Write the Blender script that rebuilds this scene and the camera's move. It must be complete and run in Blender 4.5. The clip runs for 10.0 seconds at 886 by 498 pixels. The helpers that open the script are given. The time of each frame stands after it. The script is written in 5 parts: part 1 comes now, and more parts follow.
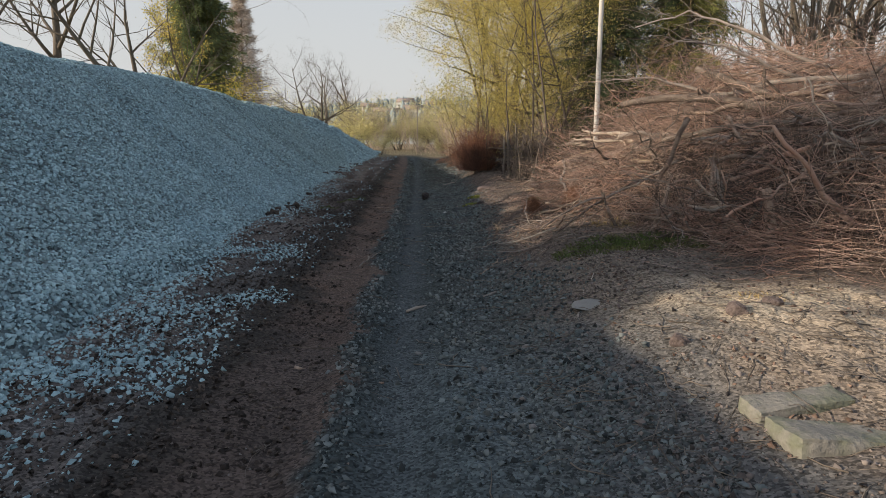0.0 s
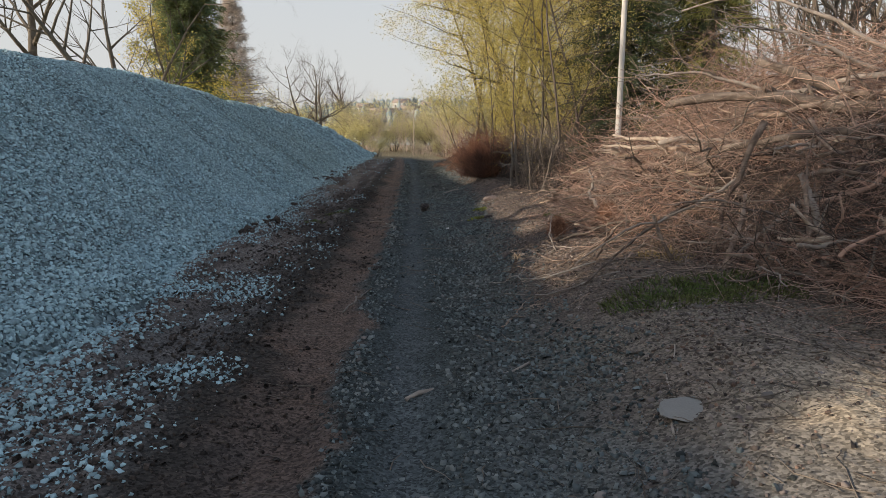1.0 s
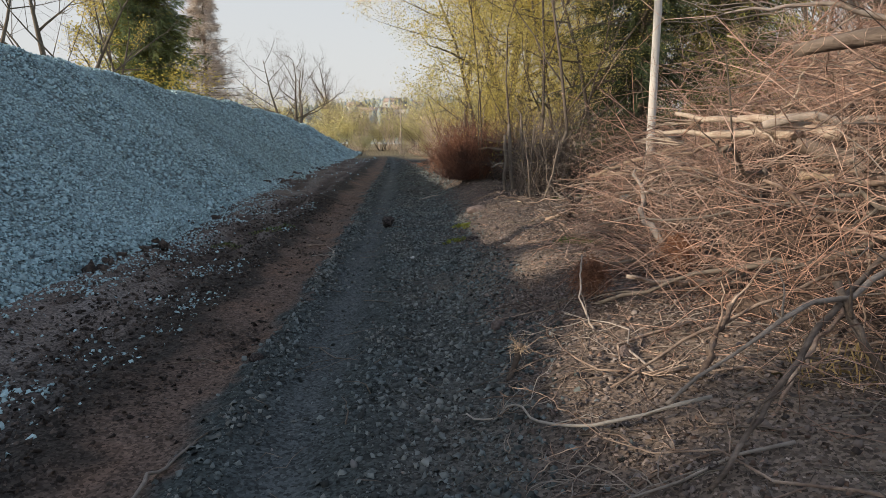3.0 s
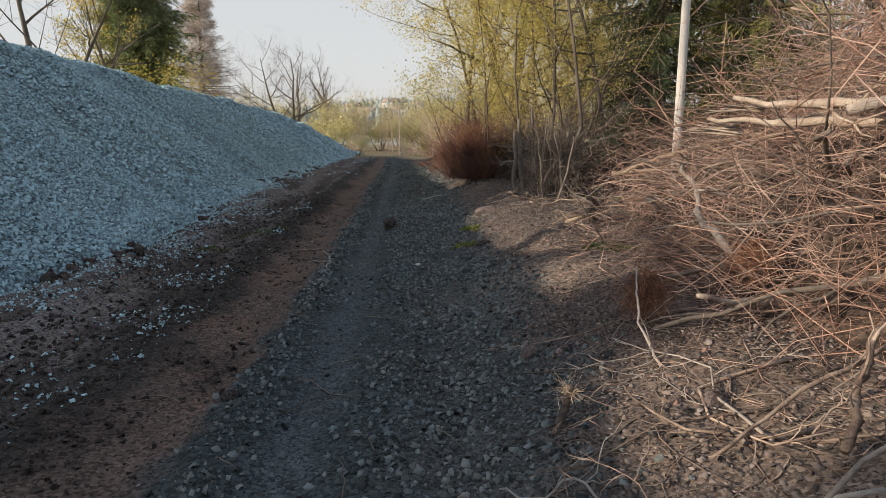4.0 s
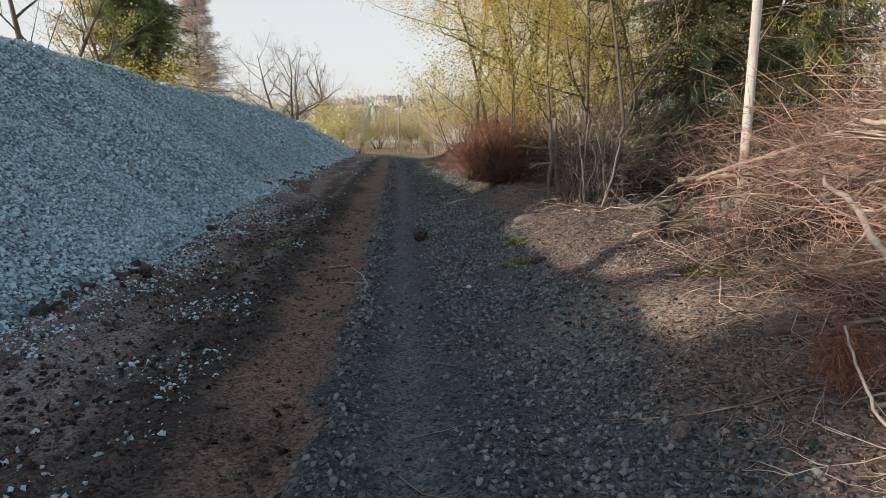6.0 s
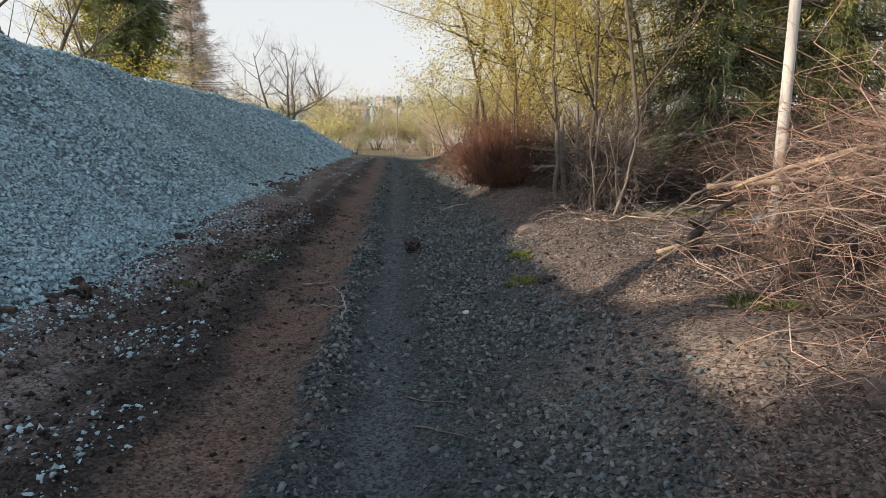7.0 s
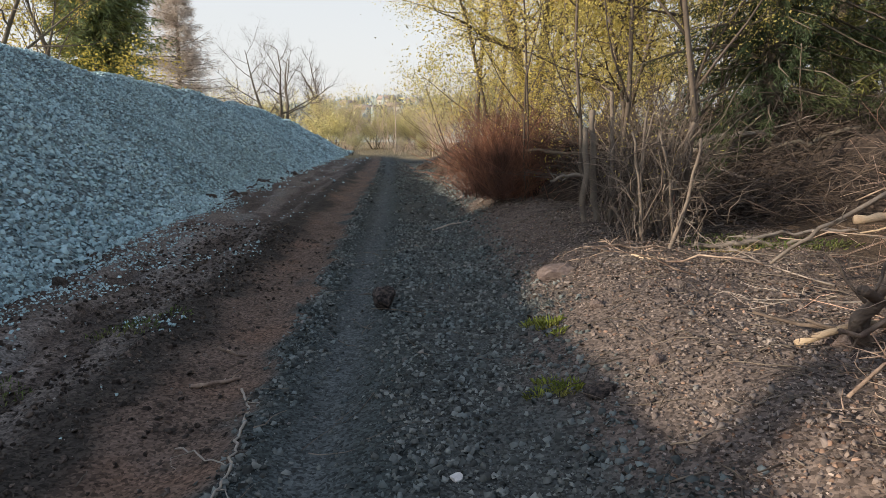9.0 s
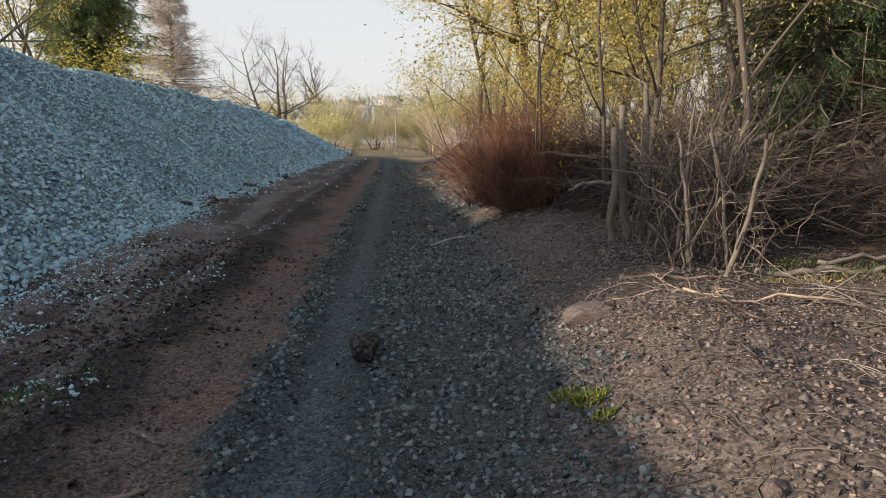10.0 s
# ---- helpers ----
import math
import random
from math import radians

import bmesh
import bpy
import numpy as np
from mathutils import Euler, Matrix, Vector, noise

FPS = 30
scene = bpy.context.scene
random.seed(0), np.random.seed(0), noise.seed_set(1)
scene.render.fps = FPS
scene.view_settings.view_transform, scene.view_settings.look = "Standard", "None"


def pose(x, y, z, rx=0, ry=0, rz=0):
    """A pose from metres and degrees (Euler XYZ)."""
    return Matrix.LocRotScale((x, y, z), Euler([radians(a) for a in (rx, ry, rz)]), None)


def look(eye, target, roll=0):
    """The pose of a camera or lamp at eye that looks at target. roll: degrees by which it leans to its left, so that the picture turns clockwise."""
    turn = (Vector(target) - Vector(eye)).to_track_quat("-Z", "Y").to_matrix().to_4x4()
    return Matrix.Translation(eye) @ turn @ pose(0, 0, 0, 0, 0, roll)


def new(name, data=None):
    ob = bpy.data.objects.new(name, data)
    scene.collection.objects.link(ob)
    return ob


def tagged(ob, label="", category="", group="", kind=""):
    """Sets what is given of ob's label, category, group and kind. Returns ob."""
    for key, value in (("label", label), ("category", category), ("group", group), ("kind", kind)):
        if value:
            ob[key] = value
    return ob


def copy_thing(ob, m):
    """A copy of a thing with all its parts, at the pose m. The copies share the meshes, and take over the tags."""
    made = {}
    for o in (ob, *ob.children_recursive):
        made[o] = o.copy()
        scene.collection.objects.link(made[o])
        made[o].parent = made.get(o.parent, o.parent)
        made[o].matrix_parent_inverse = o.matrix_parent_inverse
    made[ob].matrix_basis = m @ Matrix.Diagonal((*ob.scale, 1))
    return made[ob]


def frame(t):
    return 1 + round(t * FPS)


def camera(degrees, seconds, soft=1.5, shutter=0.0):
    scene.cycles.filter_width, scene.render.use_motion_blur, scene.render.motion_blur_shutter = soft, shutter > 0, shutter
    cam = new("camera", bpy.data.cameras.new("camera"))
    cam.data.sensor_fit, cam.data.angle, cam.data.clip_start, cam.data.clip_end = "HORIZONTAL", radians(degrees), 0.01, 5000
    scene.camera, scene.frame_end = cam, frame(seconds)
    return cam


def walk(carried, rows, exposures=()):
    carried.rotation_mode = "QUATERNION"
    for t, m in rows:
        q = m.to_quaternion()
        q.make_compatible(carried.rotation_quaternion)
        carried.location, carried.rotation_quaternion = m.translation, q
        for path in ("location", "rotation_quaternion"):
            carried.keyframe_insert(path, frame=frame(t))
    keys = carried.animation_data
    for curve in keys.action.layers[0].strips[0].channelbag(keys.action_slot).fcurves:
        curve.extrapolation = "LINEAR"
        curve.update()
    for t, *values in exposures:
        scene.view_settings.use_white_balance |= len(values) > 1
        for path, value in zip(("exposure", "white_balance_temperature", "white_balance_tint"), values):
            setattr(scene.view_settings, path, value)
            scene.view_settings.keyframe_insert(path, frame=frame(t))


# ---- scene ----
cam = camera(70.0, 10.0, 0.8)
PATH = [
    (0, (0.251, 0.606, 1.478), (0.203, 2.577, 1.141), 0.4),
    (0.5, (0.147, 1.475, 1.521), (0.106, 3.446, 1.185), 0.5),
    (1, (0.091, 2.344, 1.558), (0.055, 4.315, 1.223), 0.5),
    (1.5, (0.121, 3.253, 1.563), (0.089, 5.225, 1.229), 0.3),
    (2, (0.202, 4.205, 1.543), (0.173, 6.177, 1.208), 0.3),
    (2.2, (0.249, 4.597, 1.524), (0.221, 6.568, 1.186), 0.1),
    (3.3, (0.407, 6.294, 1.402), (0.398, 8.266, 1.068), 0.4),
    (3.5, (0.412, 6.457, 1.386), (0.403, 8.429, 1.054), 0.4),
    (4, (0.256, 6.775, 1.345), (0.251, 8.747, 1.011), 0.5),
    (4.5, (-0.052, 6.954, 1.338), (-0.055, 8.926, 1.005), 0.5),
    (5, (-0.195, 7.09, 1.349), (-0.192, 9.061, 1.013), 0.6),
    (5.5, (-0.283, 7.341, 1.366), (-0.278, 9.313, 1.03), 0.5),
    (5.7, (-0.306, 7.486, 1.387), (-0.297, 9.457, 1.048), 0.4),
    (6.8, (-0.291, 8.414, 1.4), (-0.276, 10.385, 1.058), 0.7),
    (7, (-0.256, 8.637, 1.374), (-0.241, 10.609, 1.037), 0.8),
    (7.5, (-0.183, 9.202, 1.367), (-0.168, 11.173, 1.029), 0.6),
    (8, (-0.134, 9.805, 1.359), (-0.12, 11.776, 1.02), 0.5),
    (8.5, (-0.113, 10.43, 1.39), (-0.1, 12.4, 1.049), 0.4),
    (9, (-0.105, 11.065, 1.424), (-0.097, 13.036, 1.082), 0.4),
    (9.5, (-0.096, 11.68, 1.429), (-0.092, 13.65, 1.087), 0.3),
    (10, (-0.084, 12.284, 1.437), (-0.08, 14.255, 1.096), 0.3),
]
walk(cam, [(t, look(eye, target, roll)) for t, eye, target, roll in PATH], [(0, 0.46), (2, 0.58), (4.5, 0.60), (6.5, 0.82), (8, 0.87), (10, 0.79)])

# ---- light ----
SUN_SIDE, SUN_UP = radians(21), radians(18)   # the sun stands to the left, a little behind the start
to_sun = Vector((-math.cos(SUN_SIDE) * math.cos(SUN_UP), -math.sin(SUN_SIDE) * math.cos(SUN_UP), math.sin(SUN_UP)))
world = bpy.data.worlds.new("sky")
scene.world = world
world.use_nodes = True
wn = world.node_tree
sky = wn.nodes.new("ShaderNodeTexSky")
sky.sky_type, sky.sun_disc = "NISHITA", False
sky.sun_elevation, sky.sun_rotation = SUN_UP, math.atan2(to_sun.x, to_sun.y)
sky.air_density, sky.dust_density, sky.ozone_density = 1.0, 2.0, 1.0
# a bright veil of haze that thickens towards the horizon
direction = wn.nodes.new("ShaderNodeTexCoord")
split = wn.nodes.new("ShaderNodeSeparateXYZ")
veil = wn.nodes.new("ShaderNodeMapRange")
veil.interpolation_type = "SMOOTHSTEP"
veil.inputs[1].default_value, veil.inputs[2].default_value, veil.inputs[3].default_value, veil.inputs[4].default_value = 0.0, 0.75, 0.95, 0.22
haze = wn.nodes.new("ShaderNodeMix")
haze.data_type = "RGBA"
haze.inputs[7].default_value = (3.2, 3.2, 3.2, 1)
wn.links.new(direction.outputs["Generated"], split.inputs[0])
wn.links.new(split.outputs["Z"], veil.inputs[0])
wn.links.new(veil.outputs[0], haze.inputs[0])
wn.links.new(sky.outputs["Color"], haze.inputs[6])
wn.links.new(haze.outputs[2], wn.nodes["Background"].inputs["Color"])
wn.nodes["Background"].inputs["Strength"].default_value = 0.15
sun = new("sun", bpy.data.lights.new("sun", "SUN"))
sun.data.energy, sun.data.angle, sun.data.color = 3.6, radians(0.6), (1.0, 0.84, 0.66)
sun.matrix_world = to_sun.to_track_quat("Z", "Y").to_matrix().to_4x4()


# ---- number helpers ----
RNG = np.random.default_rng(7)
LATTICE = RNG.random((256, 256))


def wave(x, y, size, seed=0):
    """Smooth noise from -1 to 1 with bumps of that size."""
    x, y = np.asarray(x, float) / size + seed * 17.3, np.asarray(y, float) / size + seed * 9.7
    i, j = np.floor(x).astype(int), np.floor(y).astype(int)
    u, v = x - i, y - j
    u, v = u * u * (3 - 2 * u), v * v * (3 - 2 * v)
    a, b = LATTICE[i % 256, j % 256], LATTICE[(i + 1) % 256, j % 256]
    c, d = LATTICE[i % 256, (j + 1) % 256], LATTICE[(i + 1) % 256, (j + 1) % 256]
    return 2 * ((a * (1 - u) + b * u) * (1 - v) + (c * (1 - u) + d * u) * v) - 1


def step(a, b, x):
    s = np.clip((np.asarray(x, float) - a) / (b - a), 0, 1)
    return s * s * (3 - 2 * s)


def hump(x, middle, half):
    return np.exp(-((np.asarray(x, float) - middle) / half) ** 2)


def across(x, y):
    """Place across the track: the grey rut runs at 0.16, the brown one at -0.55."""
    return x + 0.06 * y + 0.0005 * np.maximum(0, np.asarray(y, float) - 18) ** 2


def foot(y):
    """The line where the gravel pile meets the ground."""
    y = np.asarray(y, float)
    return -3.40 - 0.085 * (y - 12) - 0.0002 * np.maximum(0, y - 30) ** 2 + 0.10 * wave(y, 0 * y, 1.7, 3) + 0.05 * wave(y, 0 * y, 0.5, 4)


def ground_h(x, y):
    x, y = np.asarray(x, float), np.asarray(y, float)
    u, s = across(x, y), x + 0.04 * (y - 8)
    near = 1 - step(40, 70, y)
    z = 0.42 * step(0.2, 1.9, s) * near + 0.55 * step(3.2, 6.5, x) * near + 1.6 * step(8, 30, x)
    z = z + 0.20 * step(13, 24, y) * near + 0.08 * step(-1.6, -2.6, u) * near
    z = z - near * (0.045 * hump(u, 0.16, 0.19) + 0.04 * hump(u, -0.52, 0.28) - 0.03 * hump(u, -0.18, 0.13) - 0.035 * hump(u, 0.62, 0.25) - 0.05 * hump(u, -1.15, 0.3))
    rough = 0.25 + 0.9 * step(-0.85, -1.1, u) * step(-2.8, -2.0, u) + 0.8 * step(0.7, 1.6, s)
    z = z + 0.035 * wave(x, y, 0.9) * near + rough * (0.02 * wave(x, y, 0.28, 1) + 0.014 * wave(x, y, 0.11, 2)) * near
    mud = step(-0.85, -1.1, u) * step(-3.2, -2.6, u) * near
    z = z + mud * (0.035 * wave(u, y * 0.12, 0.16, 13) + 0.02 * wave(u, y * 0.3, 0.07, 14))
    z = z + near * step(-0.2, -0.3, u) * step(-0.95, -0.8, u) * 0.012 * wave(u, y * 0.1, 0.08, 15)
    z = z + 0.05 * step(1.6, 3.0, s) * wave(x, y, 0.7, 5)
    z = z - 0.12 * hump(x, 1.95, 0.8) * hump(y, 3.1, 0.8)
    far = step(60, 160, np.hypot(x, y))
    return z + far * (0.5 * wave(x, y, 60, 6)) - 0.3 * far


def gz(x, y):
    return float(ground_h(x, y))


def pile_h(x, y):
    """Top of the gravel pile, below the ground outside it."""
    x, y = np.asarray(x, float), np.asarray(y, float)
    crest = 3.15 + 0.17 * wave(y, 0 * y, 4.2, 8) + 0.10 * wave(y, 0 * y, 1.9, 9)
    crest = crest - 0.04 * hump(y, 1.2, 2.0) - 0.16 * hump(y, 5.4, 2.2) - 0.05 * hump(y, 9.0, 2.0) + 0.22 * hump(y, 9.3, 0.7) - 0.20 * hump(y, 11.9, 1.3)
    crest = crest * (1 - step(46, 78, y)) * step(-16, -10, y)
    inn = foot(y) - x
    front = inn * (0.74 + 0.05 * wave(x, y, 5.0, 12))
    back = (inn - 2 * crest / 0.74 - 0.8) * -0.72
    k = 0.22
    low = np.minimum(np.minimum(front, back), crest)
    soft = -k * np.log(np.exp(-(front - low) / k) + np.exp(-(back - low) / k) + np.exp(-(crest - low) / k)) + low
    toe = 0.10 * hump(inn, 0.0, 0.25)
    return np.minimum(front + 0.04, soft + 0.12) + toe + 0.05 * wave(x, y, 1.3, 10) + 0.02 * wave(x, y, 0.3, 11) + 0.04


# ---- mesh helpers ----
def raw_mesh(name, verts, faces, mats=(), face_mat=None, smooth=False):
    """A mesh from an array of points and arrays of triangles or quads."""
    me = bpy.data.meshes.new(name)
    verts = np.asarray(verts, np.float32)
    faces = [np.asarray(f, np.int32) for f in (faces if isinstance(faces, (list, tuple)) else [faces]) if len(f)]
    me.vertices.add(len(verts))
    me.vertices.foreach_set("co", verts.ravel())
    total = sum(f.size for f in faces)
    me.loops.add(total)
    me.loops.foreach_set("vertex_index", np.concatenate([f.ravel() for f in faces]))
    sizes = np.concatenate([np.full(len(f), f.shape[1], np.int32) for f in faces])
    me.polygons.add(len(sizes))
    me.polygons.foreach_set("loop_start", np.concatenate([[0], np.cumsum(sizes)[:-1]]).astype(np.int32))
    for m in mats:
        me.materials.append(m)
    if face_mat is not None:
        me.polygons.foreach_set("material_index", np.asarray(face_mat, np.int32))
    if smooth:
        me.polygons.foreach_set("use_smooth", np.ones(len(sizes), bool))
    me.update(calc_edges=True)
    return me


def put(name, me, parent=None, label="", category="", group="", kind=""):
    ob = new(name, me)
    if parent is not None:
        ob.parent = parent
    return tagged(ob, label, category, group, kind)


def thing(name, x, y, label, category, group="", z=None):
    ob = new(name)
    ob.empty_display_size = 0.2
    ob.matrix_basis = pose(x, y, gz(x, y) if z is None else z)
    return tagged(ob, label, category, group)


def tubes(P, R, sides=4):
    """Points and quads of tubes: P is n x k x 3 (the middle lines), R is n x k (the radii)."""
    P, R = np.asarray(P, float), np.asarray(R, float)
    n, k, _ = P.shape
    T = np.gradient(P, axis=1)
    T /= np.linalg.norm(T, axis=2, keepdims=True) + 1e-9
    mean = P[:, -1] - P[:, 0]
    ref = np.where(np.abs(mean[:, 2:3]) > 0.8 * np.linalg.norm(mean, axis=1, keepdims=True), [[1.0, 0.13, 0]], [[0.05, 0.1, 1.0]])[:, None, :]
    A = np.cross(T, np.broadcast_to(ref, T.shape))
    A /= np.linalg.norm(A, axis=2, keepdims=True) + 1e-9
    B = np.cross(T, A)
    turn = np.arange(sides) * 2 * np.pi / sides
    V = P[:, :, None] + R[:, :, None, None] * (np.cos(turn)[:, None] * A[:, :, None] + np.sin(turn)[:, None] * B[:, :, None])
    idx = np.arange(n * k * sides).reshape(n, k, sides)
    nxt = np.roll(idx, -1, axis=2)
    F = np.stack([idx[:, :-1], nxt[:, :-1], nxt[:, 1:], idx[:, 1:]], axis=-1).reshape(-1, 4)
    caps = np.concatenate([idx[:, 0, ::-1], idx[:, -1, :]])
    return V.reshape(-1, 3), [F, caps]


def join(sets):
    """Several (points, [faces, ...]) as one."""
    verts, faces, base = [], [], 0
    for v, fs in sets:
        verts.append(v)
        faces += [np.asarray(f) + base for f in fs if len(f)]
        base += len(v)
    return np.concatenate(verts), faces


def leaves(C, size, rng, droop=0.0, slim=0.5):
    """Small four-cornered leaves at the places C."""
    n = len(C)
    a = rng.normal(size=(n, 3)); a[:, 2] = a[:, 2] * 0.7 - droop
    a /= np.linalg.norm(a, axis=1, keepdims=True)
    b = np.cross(a, rng.normal(size=(n, 3)))
    b /= np.linalg.norm(b, axis=1, keepdims=True) + 1e-9
    c = np.cross(a, b)
    s = size * (0.6 + 0.8 * rng.random((n, 1)))
    V = np.stack([C, C + a * s * 0.55 + b * s * slim * 0.5 + c * s * 0.08, C + a * s, C + a * s * 0.55 - b * s * slim * 0.5 + c * s * 0.08], axis=1)
    return V.reshape(-1, 3), [np.arange(4 * n).reshape(n, 4)]


def stones(C, size, rng, flat=0.7, fine=False):
    """Angular stones at the places C with the sizes given."""
    n = len(C)
    if fine:
        g = (1 + 5 ** 0.5) / 2
        base = np.array([(-1, g, 0), (1, g, 0), (-1, -g, 0), (1, -g, 0), (0, -1, g), (0, 1, g), (0, -1, -g), (0, 1, -g), (g, 0, -1), (g, 0, 1), (-g, 0, -1), (-g, 0, 1)]) / 2
        F = np.array([(0, 11, 5), (0, 5, 1), (0, 1, 7), (0, 7, 10), (0, 10, 11), (1, 5, 9), (5, 11, 4), (11, 10, 2), (10, 7, 6), (7, 1, 8), (3, 9, 4), (3, 4, 2), (3, 2, 6), (3, 6, 8), (3, 8, 9), (4, 9, 5), (2, 4, 11), (6, 2, 10), (8, 6, 7), (9, 8, 1)])
        jit = 0.23
    else:
        base = np.array([(-1, -1, -.6), (1, -1, -.6), (1, 1, -.6), (-1, 1, -.6), (-.7, -.7, .8), (.7, -.7, .8), (.7, .7, .8), (-.7, .7, .8)]) * 0.55
        F = np.array([(4, 5, 6), (4, 6, 7), (0, 1, 5), (0, 5, 4), (1, 2, 6), (1, 6, 5), (2, 3, 7), (2, 7, 6), (3, 0, 4), (3, 4, 7)])
        jit = 0.19
    k = len(base)
    V = base[None] + rng.normal(size=(n, k, 3)) * jit
    V *= np.stack([0.75 + 0.5 * rng.random(n), 0.75 + 0.5 * rng.random(n), flat * (0.7 + 0.6 * rng.random(n))], axis=1)[:, None]
    q = rng.normal(size=(n, 4)) * [1.0, 0.35, 0.35, 1.0]
    q /= np.linalg.norm(q, axis=1, keepdims=True)
    w, x, y, z = q.T
    M = np.stack([1 - 2 * (y * y + z * z), 2 * (x * y - z * w), 2 * (x * z + y * w), 2 * (x * y + z * w), 1 - 2 * (x * x + z * z), 2 * (y * z - x * w), 2 * (x * z - y * w), 2 * (y * z + x * w), 1 - 2 * (x * x + y * y)], axis=1).reshape(n, 3, 3)
    V = np.einsum("nij,nkj->nki", M, V) * np.asarray(size).reshape(-1, 1, 1) + C[:, None]
    return V.reshape(-1, 3), [(np.arange(n)[:, None, None] * k + F[None]).reshape(-1, 3)]


# ---- materials ----
def material(name, colour, rough=0.9, vary=0.35, grain=40.0, broad=3.0, bump=0.3, depth=0.01, second=None, island=0.0, attribute="", metal=0.0, stretch=(1, 1, 1), thin=0.0, spec=0.3, objects=0.0, speckle=0.0, grit=70.0, pits=0.08, lump=0.0):
    """A worn surface: two scales of variation, fine relief, and a different tone for each loose piece."""
    m = bpy.data.materials.new(name)
    m.use_nodes = True
    t = m.node_tree
    N, L = t.nodes, t.links
    p = N["Principled BSDF"]
    p.inputs["Metallic"].default_value = metal
    p.inputs["Specular IOR Level"].default_value = spec
    co = N.new("ShaderNodeTexCoord")
    mp = N.new("ShaderNodeMapping")
    mp.inputs["Scale"].default_value = stretch
    L.new(co.outputs["Object"], mp.inputs["Vector"])

    def noise_at(scale, detail=4.0, kind="ShaderNodeTexNoise"):
        n = N.new(kind)
        n.inputs["Scale"].default_value = scale
        if "Detail" in n.inputs:
            n.inputs["Detail"].default_value = detail
        L.new(mp.outputs["Vector"], n.inputs["Vector"])
        return n
    fine, wide = noise_at(grain, 5), noise_at(broad, 4)
    if attribute:
        at = N.new("ShaderNodeAttribute")
        at.attribute_name = attribute
        first = at.outputs["Color"]
    else:
        rgb = N.new("ShaderNodeRGB")
        rgb.outputs[0].default_value = (*colour, 1)
        first = rgb.outputs[0]
    if second:
        mix = N.new("ShaderNodeMix")
        mix.data_type = "RGBA"
        ramp = N.new("ShaderNodeMapRange")
        ramp.inputs[1].default_value, ramp.inputs[2].default_value = 0.42, 0.62
        L.new(wide.outputs[0], ramp.inputs[0])
        L.new(ramp.outputs[0], mix.inputs[0])
        L.new(first, mix.inputs[6])
        mix.inputs[7].default_value = (*second, 1)
        first = mix.outputs[2]
    hsv = N.new("ShaderNodeHueSaturation")
    L.new(first, hsv.inputs["Color"])
    total = N.new("ShaderNodeMath")
    total.operation = "MULTIPLY_ADD"
    total.inputs[1].default_value, total.inputs[2].default_value = 2 * vary, 1 - vary
    add = N.new("ShaderNodeMath")
    add.operation = "MULTIPLY_ADD"
    add.inputs[1].default_value = 0.6
    half = N.new("ShaderNodeMath")
    half.operation = "MULTIPLY"
    half.inputs[1].default_value = 0.4
    L.new(wide.outputs[0], half.inputs[0])
    L.new(fine.outputs[0], add.inputs[0])
    L.new(half.outputs[0], add.inputs[2])
    L.new(add.outputs[0], total.inputs[0])
    value = total.outputs[0]
    for amount, kind, out in ((island, "ShaderNodeNewGeometry", "Random Per Island"), (objects, "ShaderNodeObjectInfo", "Random")):
        if amount:
            g = N.new(kind)
            sh = N.new("ShaderNodeMapRange")
            sh.inputs[3].default_value, sh.inputs[4].default_value = 1 - amount, 1 + amount
            L.new(g.outputs[out], sh.inputs[0])
            mul = N.new("ShaderNodeMath")
            mul.operation = "MULTIPLY"
            L.new(value, mul.inputs[0])
            L.new(sh.outputs[0], mul.inputs[1])
            value = mul.outputs[0]
    if speckle:
        cells = noise_at(grit, 0, "ShaderNodeTexVoronoi")
        one = N.new("ShaderNodeSeparateColor")
        L.new(cells.outputs["Color"], one.inputs[0])
        span = N.new("ShaderNodeMapRange")
        span.inputs[1].default_value, span.inputs[2].default_value, span.inputs[3].default_value, span.inputs[4].default_value = 0.0, 1.0, 1 - speckle, 1 + speckle
        L.new(one.outputs[0], span.inputs[0])
        grains = N.new("ShaderNodeMath")
        grains.operation = "MULTIPLY"
        L.new(value, grains.inputs[0])
        L.new(span.outputs[0], grains.inputs[1])
        value = grains.outputs[0]
    L.new(value, hsv.inputs["Value"])
    L.new(hsv.outputs[0], p.inputs["Base Color"])
    p.inputs["Roughness"].default_value = rough
    if bump:
        b = N.new("ShaderNodeBump")
        b.inputs["Strength"].default_value, b.inputs["Distance"].default_value = bump, depth
        if speckle:
            both = N.new("ShaderNodeMath")
            both.operation = "MULTIPLY_ADD"
            both.inputs[1].default_value = -pits
            L.new(cells.outputs["Distance"], both.inputs[0])
            L.new(fine.outputs[0], both.inputs[2])
            height = both.outputs[0]
            if lump:
                coarse = noise_at(lump, 3)
                sum_up = N.new("ShaderNodeMath")
                sum_up.operation = "MULTIPLY_ADD"
                sum_up.inputs[1].default_value = 2.4
                L.new(coarse.outputs[0], sum_up.inputs[0])
                L.new(height, sum_up.inputs[2])
                height = sum_up.outputs[0]
            L.new(height, b.inputs["Height"])
        else:
            L.new(fine.outputs[0], b.inputs["Height"])
        L.new(b.outputs[0], p.inputs["Normal"])
    if thin:
        tr = N.new("ShaderNodeBsdfTranslucent")
        L.new(hsv.outputs[0], tr.inputs["Color"])
        ms = N.new("ShaderNodeMixShader")
        ms.inputs[0].default_value = thin
        L.new(p.outputs[0], ms.inputs[1])
        L.new(tr.outputs[0], ms.inputs[2])
        L.new(ms.outputs[0], N["Material Output"].inputs["Surface"])
    return m


